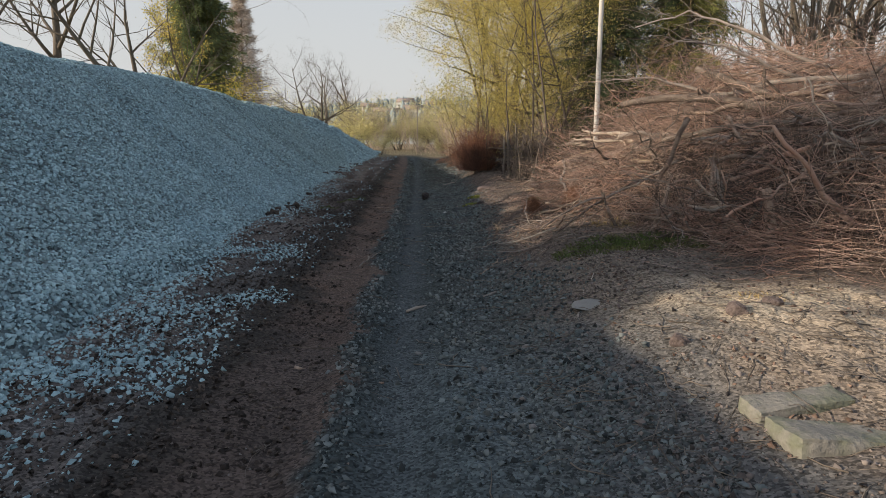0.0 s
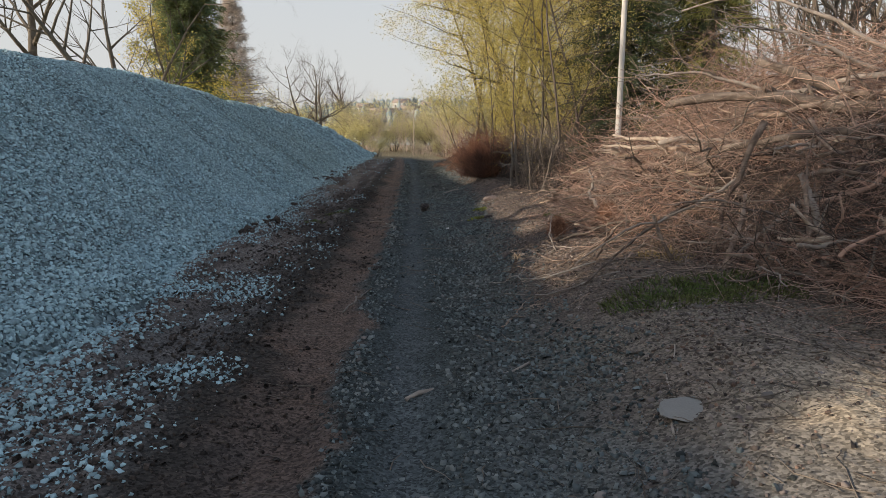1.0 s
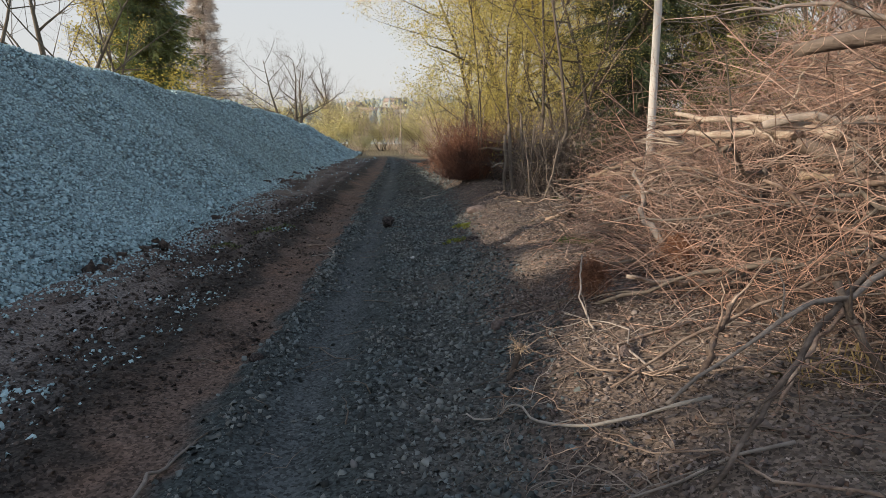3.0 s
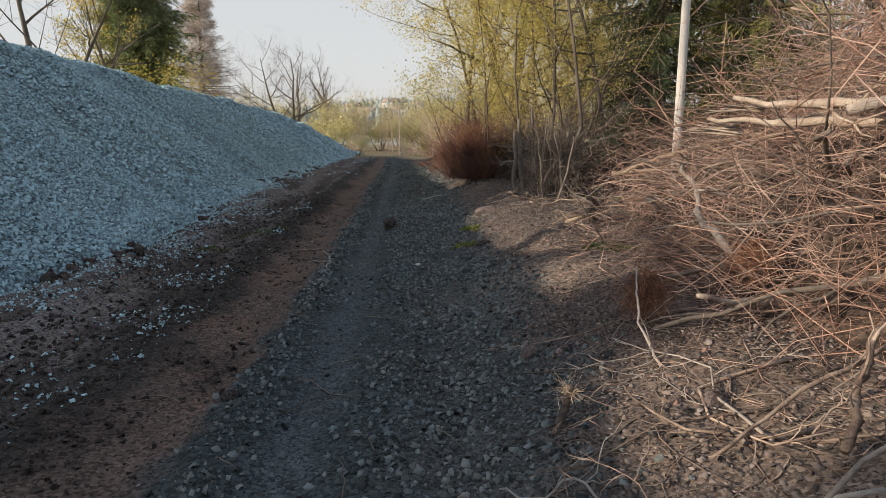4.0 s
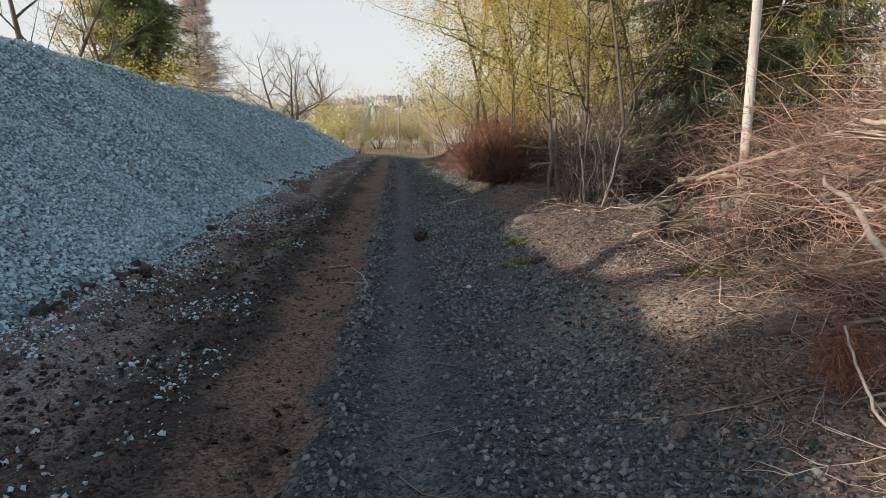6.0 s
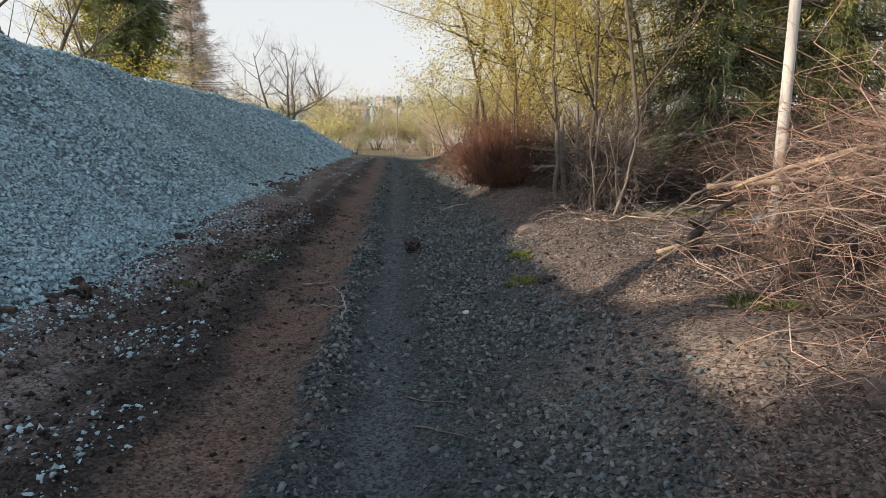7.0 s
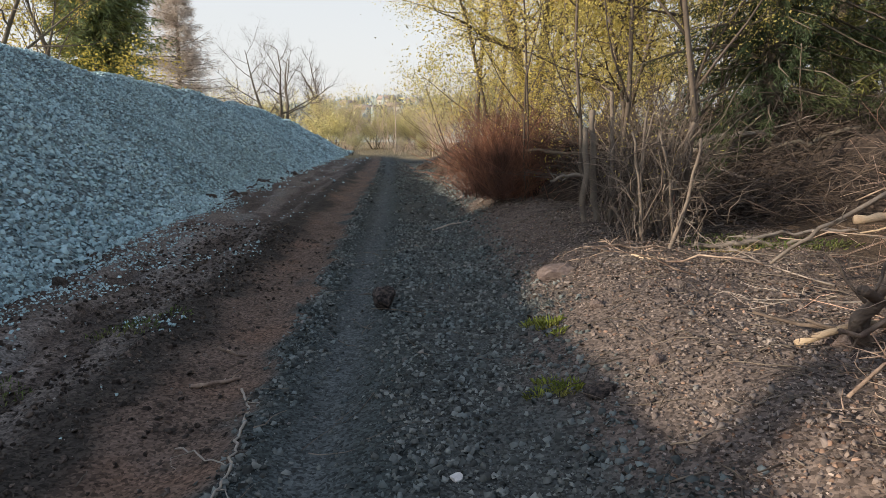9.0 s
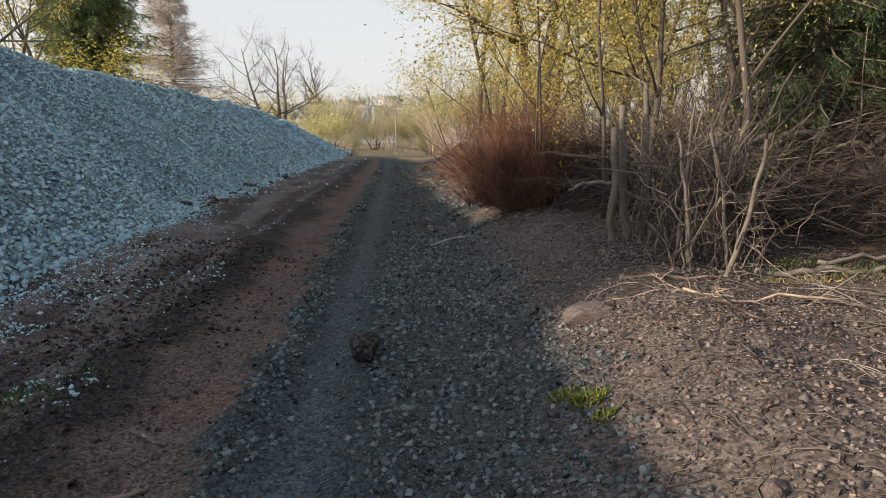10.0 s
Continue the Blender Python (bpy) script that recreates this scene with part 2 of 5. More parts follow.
M_SOIL = material("soil", (0.2, 0.15, 0.1), 0.95, 0.6, 22, 3.5, 1.0, 0.012, attribute="soil", spec=0.15, speckle=0.6, grit=70.0, lump=9.0)
# darker than the pieces on it, to paint the shaded gaps between them
M_GRAVEL = material("crushed_stone", (0.20, 0.262, 0.275), 0.85, 0.35, 60, 1.2, 1.0, 0.03, second=(0.16, 0.215, 0.228), spec=0.2, speckle=0.6, grit=26.0, pits=1.2)
M_CRUSHED = material("crushed_pieces", (0.40, 0.545, 0.575), 0.85, 0.25, 70, 0.8, 0.3, 0.004, second=(0.34, 0.475, 0.51), island=0.36, spec=0.2)
M_PEBBLE = material("pebbles", (0.165, 0.165, 0.16), 0.85, 0.3, 50, 3, 0.4, 0.004, second=(0.215, 0.185, 0.165), island=0.5)
M_DEADLEAF = material("dead_leaves", (0.17, 0.13, 0.11), 0.85, 0.3, 30, 3, 0.2, 0.003, second=(0.27, 0.225, 0.195), island=0.8, thin=0.15)
M_LIGHTSTEM = material("grey_shoots", (0.21, 0.172, 0.14), 0.9, 0.45, 60, 7, 0.5, 0.004, second=(0.15, 0.12, 0.10), island=0.6)
M_ROADSTONE = material("road_stones", (0.108, 0.128, 0.128), 0.85, 0.25, 60, 1.5, 0.3, 0.004, second=(0.140, 0.150, 0.142), island=0.75, spec=0.25)
M_BANKSTONE = material("bank_stones", (0.15, 0.122, 0.107), 0.9, 0.25, 60, 2.0, 0.3, 0.004, second=(0.185, 0.16, 0.145), island=0.65, spec=0.2)
M_GRIT = material("grit", (0.17, 0.16, 0.15), 0.9, 0.3, 60, 2.0, 0.2, 0.003, second=(0.12, 0.095, 0.08), island=0.8, spec=0.2)
M_ROCK = material("rock", (0.15, 0.115, 0.105), 0.85, 0.5, 30, 6, 0.8, 0.015, second=(0.22, 0.175, 0.155))
M_DARKROCK = material("dark_rock", (0.015, 0.013, 0.013), 0.8, 0.5, 30, 9, 0.6, 0.01, second=(0.09, 0.07, 0.062))
M_CONCRETE = material("concrete", (0.25, 0.235, 0.205), 0.9, 0.5, 40, 7, 0.8, 0.01, second=(0.17, 0.175, 0.125))
M_PALE = material("pale_stone", (0.26, 0.25, 0.23), 0.9, 0.3, 40, 6, 0.5, 0.006)
M_CLOD = material("clod", (0.070, 0.055, 0.046), 0.95, 0.6, 25, 7, 1.0, 0.03, speckle=0.5, grit=45.0, island=0.7)
M_EARTH = material("dug_earth", (0.065, 0.048, 0.038), 0.95, 0.6, 25, 5, 1.0, 0.03, second=(0.036, 0.028, 0.024), speckle=0.4, grit=40.0)
M_TWIG = material("twig_bark", (0.41, 0.25, 0.185), 0.75, 0.35, 30, 1.2, 0.2, 0.003, second=(0.42, 0.32, 0.26), island=0.55)
M_BRANCH = material("branch_bark", (0.19, 0.135, 0.105), 0.85, 0.6, 70, 9, 0.9, 0.008, second=(0.34, 0.26, 0.20), objects=0.4)
M_GREYBRANCH = material("grey_bark", (0.33, 0.285, 0.245), 0.9, 0.6, 80, 10, 0.9, 0.006, second=(0.20, 0.17, 0.145), objects=0.35)
M_BAREWOOD = material("bare_wood", (0.58, 0.45, 0.31), 0.8, 0.6, 45, 8, 0.9, 0.008, second=(0.36, 0.27, 0.19), stretch=(1, 2.5, 2.5), objects=0.2)
M_BARK = material("bark", (0.14, 0.115, 0.09), 0.9, 0.45, 25, 3, 0.8, 0.015, second=(0.17, 0.15, 0.12), stretch=(1, 1, 0.3))
M_PALEBARK = material("pale_bark", (0.12, 0.098, 0.08), 0.9, 0.4, 30, 4, 0.6, 0.008, second=(0.11, 0.088, 0.068), stretch=(1, 1, 0.4))
M_POLE = material("weathered_pole", (0.56, 0.54, 0.50), 0.8, 0.3, 25, 4, 0.4, 0.004, second=(0.58, 0.55, 0.50), stretch=(3, 3, 0.3))
M_POLEWORN = material("worn_pole_foot", (0.36, 0.21, 0.13), 0.85, 0.4, 25, 9, 0.4, 0.004, second=(0.52, 0.46, 0.40), stretch=(1, 1, 0.6))
M_YELLOW = material("spring_leaf", (0.74, 0.58, 0.14), 0.6, 0.2, 6, 0.5, 0, second=(0.56, 0.50, 0.13), island=0.35, thin=0.55)
M_GREENLEAF = material("young_leaf", (0.60, 0.51, 0.14), 0.6, 0.2, 6, 0.5, 0, second=(0.64, 0.50, 0.15), island=0.35, thin=0.5)
M_OLIVELEAF = material("olive_leaf", (0.54, 0.46, 0.15), 0.6, 0.2, 6, 0.5, 0, second=(0.48, 0.42, 0.14), island=0.4, thin=0.4)
# M_NEEDLE is the shaded, M_NEEDLELIGHT the sunlit tone, light put into the colour
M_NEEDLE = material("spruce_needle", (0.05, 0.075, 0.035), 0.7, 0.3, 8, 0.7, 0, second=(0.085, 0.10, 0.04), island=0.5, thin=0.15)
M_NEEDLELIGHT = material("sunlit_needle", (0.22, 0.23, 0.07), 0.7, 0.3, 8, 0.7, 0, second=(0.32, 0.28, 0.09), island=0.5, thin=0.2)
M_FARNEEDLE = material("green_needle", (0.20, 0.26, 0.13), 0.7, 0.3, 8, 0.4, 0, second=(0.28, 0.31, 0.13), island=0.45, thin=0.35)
M_BROWNNEEDLE = material("brown_twigs", (0.56, 0.49, 0.43), 0.8, 0.3, 8, 0.6, 0, second=(0.50, 0.44, 0.38), island=0.35, thin=0.5)
M_THICKET = material("thicket_twigs", (0.55, 0.44, 0.36), 0.85, 0.3, 8, 0.6, 0, objects=0.25)
M_PALELEAF = material("pale_leaf", (0.62, 0.56, 0.28), 0.7, 0.2, 6, 0.5, 0, second=(0.54, 0.50, 0.25), island=0.3, thin=0.4)
M_RED = material("red_twigs", (0.16, 0.085, 0.065), 0.75, 0.3, 20, 2, 0.1, 0.003, second=(0.27, 0.13, 0.08), island=0.5)
M_ROOT = material("fine_roots", (0.27, 0.135, 0.08), 0.9, 0.3, 20, 2, 0.1, 0.003, island=0.5)
M_DARKROOT = material("dark_roots", (0.10, 0.078, 0.064), 0.9, 0.4, 20, 2, 0.2, 0.003, island=0.6)
M_GRASS = material("grass_blade", (0.24, 0.29, 0.05), 0.7, 0.25, 10, 2, 0, second=(0.24, 0.22, 0.06), island=0.5, thin=0.3)
# darker copy of the grass: the shade over its patches is put in
M_DARKGRASS = material("dark_grass", (0.11, 0.155, 0.045), 0.7, 0.25, 10, 2, 0, second=(0.14, 0.15, 0.055), island=0.5, thin=0.3)
M_DRYGRASS = material("dry_grass", (0.40, 0.30, 0.14), 0.8, 0.25, 10, 2, 0, island=0.4, thin=0.2)
# haze of the distance, painted as pale bluish tones of hill and woods
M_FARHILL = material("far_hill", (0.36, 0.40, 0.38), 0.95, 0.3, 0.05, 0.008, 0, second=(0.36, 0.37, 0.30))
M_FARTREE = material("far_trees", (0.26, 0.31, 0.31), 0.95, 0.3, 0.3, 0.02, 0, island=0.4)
# white dimmed to put the haze over the distant houses into it
M_WALL = material("white_render", (0.56, 0.55, 0.52), 0.9, 0.1, 2, 0.3, 0)
M_ROOF = material("roof_tiles", (0.30, 0.25, 0.23), 0.9, 0.2, 3, 0.3, 0)
M_STEM = material("hazel_bark", (0.185, 0.155, 0.125), 0.9, 0.5, 60, 7, 0.6, 0.004, second=(0.125, 0.105, 0.088), island=0.4)
# tone of the core added in the brush heap for shaded gaps
M_GAPCORE = material("gap_dark", (0.06, 0.043, 0.034), 0.95, 0.6, 40, 6, 1.0, 0.04, second=(0.11, 0.078, 0.06), speckle=0.5, grit=50.0)
M_SPLITWOOD = material("split_wood", (0.55, 0.46, 0.37), 0.75, 0.6, 35, 5, 1.0, 0.012, second=(0.34, 0.26, 0.20), stretch=(0.4, 3, 3))
M_PALEROOT = material("pale_root", (0.34, 0.31, 0.27), 0.85, 0.4, 50, 9, 0.5, 0.004)
M_CHIP = material("bark_chip", (0.15, 0.095, 0.07), 0.9, 0.4, 50, 4, 0.4, 0.004, second=(0.24, 0.165, 0.125), island=0.7)
M_REDPAINT = material("faded_red_paint", (0.30, 0.085, 0.06), 0.8, 0.5, 60, 12, 0.4, 0.004, second=(0.26, 0.17, 0.13))
M_TURQUOISE = material("blue_plastic", (0.06, 0.20, 0.25), 0.35, 0.2, 12, 3, 0.2, 0.004, spec=0.5)
M_LITTER = material("white_litter", (0.62, 0.62, 0.62), 0.7, 0.2, 20, 6, 0.4, 0.004)
M_DARKLOG = material("dark_log_bark", (0.115, 0.088, 0.070), 0.9, 0.5, 30, 6, 0.9, 0.012, second=(0.20, 0.16, 0.13), stretch=(0.5, 2, 2))
M_PANE = material("dark_pane", (0.05, 0.06, 0.07), 0.2, 0.1, 3, 0.3, 0, spec=0.5)


# ---- ground ----
def lines(lo, a, b, hi, fine, grow=1.16, ahead=None):
    out = list(np.arange(a, b, fine))
    d, x = fine, out[-1]
    while x < hi:
        d *= ahead or grow
        x += d
        out.append(x)
    d, x = fine, a
    while x > lo:
        d *= grow
        x -= d
        out.insert(0, x)
    return np.array(out)


def soil_colour(x, y):
    """Colour of the ground, place by place: its soils, and patches that stand for light and shade."""
    u, s = across(x, y), x + 0.04 * (y - 8)
    edge = 0.07 * wave(x, y, 0.5, 21) + 0.04 * wave(x, y, 0.13, 22)
    c = np.empty(x.shape + (3,))
    c[:] = (0.047, 0.057, 0.057)

    def lay(mask, rgb):
        nonlocal c
        c = c * (1 - mask[..., None]) + np.array(rgb) * mask[..., None]
    lay(step(0.45, 0.8, u + edge) * step(1.1, 0.8, s) * 0.3, (0.10, 0.095, 0.09))
    lay(hump(u + edge * 0.5, 0.16, 0.17) * 0.85, (0.078, 0.090, 0.094))
    lay(step(0.65, 1.25, s + 3 * edge), (0.118, 0.092, 0.079))
    lay(step(0.9, 1.4, s + 3 * edge) * step(0.1, 0.7, wave(x, y, 0.4, 45) + 0.6 * wave(x, y, 0.12, 46)) * 0.6, (0.075, 0.055, 0.045))
    lay(step(0.7, 1.2, s + 3 * edge) * step(12.3, 14.0, y + 4 * edge) * step(22, 18, y) * 0.75, (0.128, 0.104, 0.091))
    lay(hump(np.hypot((x - 1.7) / 0.9, (y - 8.6) / 0.9) + edge * 2, 0, 1.0) * 0.7, (0.20, 0.155, 0.12))
    lay(hump(np.hypot((x - 2.5) / 1.2, (y - 4.3) / 1.4) + edge * 3, 0, 1.0) * 0.9, (0.36, 0.29, 0.215))
    lay(hump(np.hypot((x - 2.2) / 0.9, (y - 4.9) / 0.5) + edge * 3, 0, 1.0) * 0.9, (0.54, 0.44, 0.31))
    lay(hump(np.hypot((x - 1.5) / 0.9, (y - 11.9) / 0.6) + edge * 2, 0, 1.0) * 0.8, (0.27, 0.215, 0.17))
    # shade before the hazel stems, painted as darker soil
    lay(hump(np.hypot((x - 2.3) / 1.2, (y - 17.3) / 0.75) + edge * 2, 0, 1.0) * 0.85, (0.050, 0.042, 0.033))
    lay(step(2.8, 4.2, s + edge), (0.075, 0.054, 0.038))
    # partial light within the tree shade, painted as a paler patch
    lay(hump(np.hypot((x - 2.0) / 1.2, (y - 6.7) / 1.1) + edge * 2, 0, 1.0) * 0.65, (0.20, 0.175, 0.14))
    lay(step(0.5, 0.8, s + edge) * step(1.9, 1.3, s + 3 * edge) * step(5.6, 4.8, y + 4 * edge) * 0.75, (0.098, 0.102, 0.102))
    lay(hump(np.hypot((x - 0.45) / 0.42, (y - 4.0) / 1.3) + edge * 3, 0, 1.0) * 0.7, (0.115, 0.14, 0.145))
    patch = wave(x, y, 0.55, 25) + 0.6 * wave(x, y, 0.2, 26)
    lay(step(-0.19, -0.38, u + edge * 2.4), (0.124, 0.089, 0.071))
    lay(step(-0.19, -0.38, u + edge * 2.4) * step(0.0, 0.5, patch) * 0.8, (0.145, 0.094, 0.069))
    lay(step(-0.3, -0.4, u + edge) * step(0.35, 0.8, wave(x, y, 0.35, 27)) * 0.7, (0.06, 0.045, 0.037))
    lay(step(7.5, 5.5, y + edge * 5) * step(-0.24, -0.36, u + edge) * 0.55, (0.055, 0.048, 0.045))
    lay(step(-0.72, -0.98, u + edge * 2.2), (0.042, 0.036, 0.031))
    lay(step(-1.25, -1.6, u + edge * 4) * (0.75 + 0.25 * wave(x, y, 0.6, 24)), (0.12, 0.092, 0.077))
    lay(step(-1.15, -1.4, u) * step(-0.1, 0.35, wave(u, y * 0.12, 0.16, 13) + 0.4 * wave(x, y, 0.3, 29)) * 0.55, (0.19, 0.165, 0.15))
    lay(step(-1.15, -1.4, u) * step(0.1, -0.35, wave(u, y * 0.12, 0.16, 13) + 0.4 * wave(x, y, 0.3, 29)) * 0.6, (0.06, 0.048, 0.042))
    lay(step(-0.26, -0.36, u) * step(-0.9, -0.8, u) * step(0.15, 0.6, wave(u, y * 0.1, 0.08, 15)) * 0.35, (0.08, 0.06, 0.05))
    lay(hump(u + edge, -1.55, 0.09) * 0.5, (0.06, 0.05, 0.045))
    lay(hump(u + edge * 1.5, -2.0, 0.12) * step(10, 12, y) * step(-0.3, 0.3, wave(x, y, 0.9, 28)) * 0.6, (0.22, 0.215, 0.21))
    lay(step(11, 8.5, y + edge * 6) * step(-1.0, -1.3, u + edge * 2) * (0.3 + 0.3 * wave(x, y, 0.4, 23)), (0.15, 0.145, 0.14))
    lay(step(-5, -9, x), (0.17, 0.15, 0.07))
    lay(step(46, 60, y + 20 * edge) * (1 - hump(u, -0.2, 1.6) * step(72, 54, y)), (0.23, 0.185, 0.11))
    return np.clip(c, 0.01, 1)


gx = lines(-900, -4.3, 4.0, 900, 0.055)
gy = lines(-300, 1.5, 21.0, 1500, 0.06, 1.16, 1.045)
X, Y = np.meshgrid(gx, gy)
inside = step(0.25, 0.9, foot(Y) - X) * (np.abs(Y - 35) < 46) * (X > -11)
Z = ground_h(X, Y) - 0.25 * inside
nx, ny = len(gx), len(gy)
idx = np.arange(nx * ny).reshape(ny, nx)
ground_me = raw_mesh("ground", np.stack([X, Y, Z], -1).reshape(-1, 3), np.stack([idx[:-1, :-1], idx[:-1, 1:], idx[1:, 1:], idx[1:, :-1]], -1).reshape(-1, 4), [M_SOIL], smooth=True)
attr = ground_me.color_attributes.new("soil", "FLOAT_COLOR", "POINT")
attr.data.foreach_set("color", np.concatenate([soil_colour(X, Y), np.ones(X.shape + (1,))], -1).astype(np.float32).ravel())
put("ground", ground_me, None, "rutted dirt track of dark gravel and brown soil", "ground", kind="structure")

# ---- gravel pile ----
px, py = lines(-14.5, -9.5, -1.6, -1.7, 0.11, 1.1), lines(-17, -2, 34, 82, 0.13, 1.03)
X, Y = np.meshgrid(px, py)
X = X + foot(Y) + 2.9
Z = np.maximum(pile_h(X, Y), ground_h(X, Y) - 0.3)
nx, ny = len(px), len(py)
idx = np.arange(nx * ny).reshape(ny, nx)
pile = thing("gravel_pile", -7.5, 20, "long tall heap of blue-grey crushed stone beside the track", "gravel pile", z=0)
pile_me = raw_mesh("mass", np.stack([X + 7.5, Y - 20, Z], -1).reshape(-1, 3), np.stack([idx[:-1, :-1], idx[:-1, 1:], idx[1:, 1:], idx[1:, :-1]], -1).reshape(-1, 4), [M_GRAVEL], smooth=True)
put("mass", pile_me, pile)
r = np.random.default_rng(11)


def pile_stones(n, y0, y1, size, seed):
    r = np.random.default_rng(seed)
    y = y0 + (y1 - y0) * r.random(n)
    inn = -0.15 + 4.9 * r.random(n)
    x = foot(y) - inn
    z = np.maximum(pile_h(x, y), ground_h(x, y))
    s = size * (0.55 + 0.9 * r.random(n) ** 2)
    return stones(np.stack([x + 7.5, y - 20, z + 0.1 * s], 1), s * 0.62, r, 0.85)


put("crushed_stone", raw_mesh("crushed_stone", *join([pile_stones(40000, 3.0, 8.5, 0.041, 4), pile_stones(58000, 8.5, 17, 0.042, 1), pile_stones(26000, 17, 30, 0.064, 2), pile_stones(9000, 30, 48, 0.11, 3), pile_stones(5000, 48, 78, 0.17, 5)]), [M_CRUSHED]), pile, "angular blue-grey crushed stones", kind="stuff")


# ---- loose stones of the track ----
def scatter(name, n, box, size, chance, mat, label, seed, fine=False, power=2.5, sink=0.1):
    r = np.random.default_rng(seed)
    x, y = box[0] + (box[1] - box[0]) * r.random(n), box[2] + (box[3] - box[2]) * r.random(n)
    keep = r.random(n) < np.clip(chance(x, y), 0, 1)
    x, y = x[keep], y[keep]
    s = size[0] + (size[1] - size[0]) * r.random(len(x)) ** power
    C = np.stack([x, y, ground_h(x, y) + sink * s], 1)
    v, f = stones(C, s * 0.6, r, 0.8, fine)
    return put(name, raw_mesh(name, v, f, [mat]), None, label, "stones", kind="stuff")


def on_road(x, y):
    u, s = across(x, y), x + 0.04 * (y - 8)
    return 0.8 * (0.25 + 1.0 * hump(u, -0.16, 0.13) + 0.8 * step(0.36, 0.55, u) * step(1.4, 0.9, s)) * (1 - 0.7 * hump(u, 0.16, 0.17)) * step(-0.36, -0.2, u + 0.10 * wave(x, y, 0.5, 21) + 0.06 * wave(x, y, 0.13, 22)) * step(1.35, 0.8, s + 0.2 * wave(x, y, 0.5, 21)) * (0.75 + 0.5 * wave(x, y, 0.6, 31))


def on_bank(x, y):
    s = x + 0.04 * (y - 8)
    return step(0.7, 1.1, s) * step(3.4, 2.2, s) * (0.55 + 0.45 * wave(x, y, 0.8, 32)) * (1 - 0.85 * hump(np.hypot((x - 2.3) / 1.4, (y - 4.9) / 1.7), 0, 1.0))


def spilled(x, y):
    u, inn = across(x, y), foot(y) - x
    apron = step(11.5, 8.0, y) * step(-1.05, -1.55, u + 0.12 * wave(x, y, 0.7, 41)) * (0.42 + 0.9 * wave(x, y, 0.55, 33) + 0.5 * step(-0.8, 0, inn))
    toe = step(-0.55, -0.05, inn + 0.2 * wave(x, y, 0.5, 42)) * (0.9 - 0.5 * step(8.5, 7.0, y))
    apron = (0.16 + 0.24 * step(3.4, 4.6, y)) * apron + 1.0 * hump(u, -2.3 + 0.12 * wave(y, 0 * y, 1.5, 38), 0.24) * step(11, 12, y) * step(20, 17, y) * (0.7 + 0.8 * wave(x, y, 0.6, 35))
    clumps = step(-0.9, -1.1, u) * step(0.35, 0.75, wave(x, y, 0.7, 34)) * 0.45 * step(24, 14, y)
    return (apron + toe + clumps + 0.012 * step(-0.9, -1.1, u)) * step(0.3, 0.1, inn)


scatter("road_stones", 190000, (-2.2, 1.6, 1.8, 21), (0.007, 0.050), on_road, M_ROADSTONE, "small grey stones pressed into the track", 51, power=3.0)
scatter("bank_stones", 80000, (0.5, 3.4, 1.8, 21), (0.006, 0.042), on_bank, M_BANKSTONE, "small brown and grey stones on the bank", 52)
scatter("spilled_stones", 62000, (-5.2, -0.7, 9.5, 26), (0.012, 0.043), spilled, M_CRUSHED, "pale crushed stones spilled beside the heap", 53, power=2.0)
scatter("spilled_stones", 95000, (-4.4, -0.7, 1.8, 9.5), (0.010, 0.050), spilled, M_CRUSHED, "pale crushed stones spilled over the mud", 61, power=2.4)
scatter("crumbs", 105000, (-3.8, -0.4, 1.8, 20), (0.006, 0.05), lambda x, y: step(-0.3, -0.4, across(x, y)) * step(-2.9, -1.8, across(x, y)) * (0.07 + 0.35 * step(-0.8, -1.0, across(x, y)) * step(-2.6, -1.3, across(x, y)) + 0.3 * step(0.2, 0.6, wave(x, y, 0.35, 27))), M_CLOD, "dark crumbled earth along the track", 54)
scatter("far_stones", 34000, (-4.5, 2.2, 20, 46), (0.02, 0.08), on_road, M_ROADSTONE, "small grey stones pressed into the far track", 56)
scatter("far_bank_stones", 26000, (-1.0, 3.4, 20, 40), (0.02, 0.08), on_bank, M_BANKSTONE, "small brown stones on the far bank", 57)
scatter("far_spill", 30000, (-9.0, -2.0, 25, 55), (0.03, 0.10), spilled, M_CRUSHED, "pale crushed stones spilled along the far heap", 58, power=1.6)
scatter("grit", 34000, (-4.2, -0.2, 1.8, 18), (0.004, 0.020), lambda x, y: 0.55 * step(-0.9, -1.2, across(x, y)) + 0.10, M_GRIT, "fine pale chips over the soil", 59, power=2.2)
scatter("edge_clods", 9000, (-6.0, -2.6, 10, 34), (0.03, 0.17), lambda x, y: step(-0.45, -0.2, foot(y) - x) * step(0.15, 0.0, foot(y) - x) * step(-0.1, 0.5, wave(x, y, 0.8, 37)) * 0.7, M_CLOD, "dark crumbled earth at the foot of the gravel", 60, True, 3.0, 0.0)
scatter("bark_chips", 30000, (0.7, 3.4, 3.0, 19), (0.008, 0.040), lambda x, y: step(0.9, 1.4, x + 0.04 * (y - 8)) * (0.3 + 0.6 * step(0.0, 0.6, wave(x, y, 0.7, 39))) * (1 - 0.85 * hump(np.hypot((x - 2.3) / 1.4, (y - 4.7) / 1.5), 0, 1.0)), M_CHIP, "brown bark chips and leaf litter on the bank", 62, power=2.2, sink=-0.05)
scatter("pebbles", 3400, (-2.2, 2.6, 1.8, 20), (0.016, 0.05), lambda x, y: step(-0.3, -0.2, across(x, y)) * 0.16 * (1 - 0.8 * hump(across(x, y), 0.16, 0.17)) * step(1.6, 0.8, x + 0.04 * (y - 8)) + 0.02 * on_bank(x, y), M_PEBBLE, "larger pebbles lying on the track", 55, True, 2.8, 0.0)


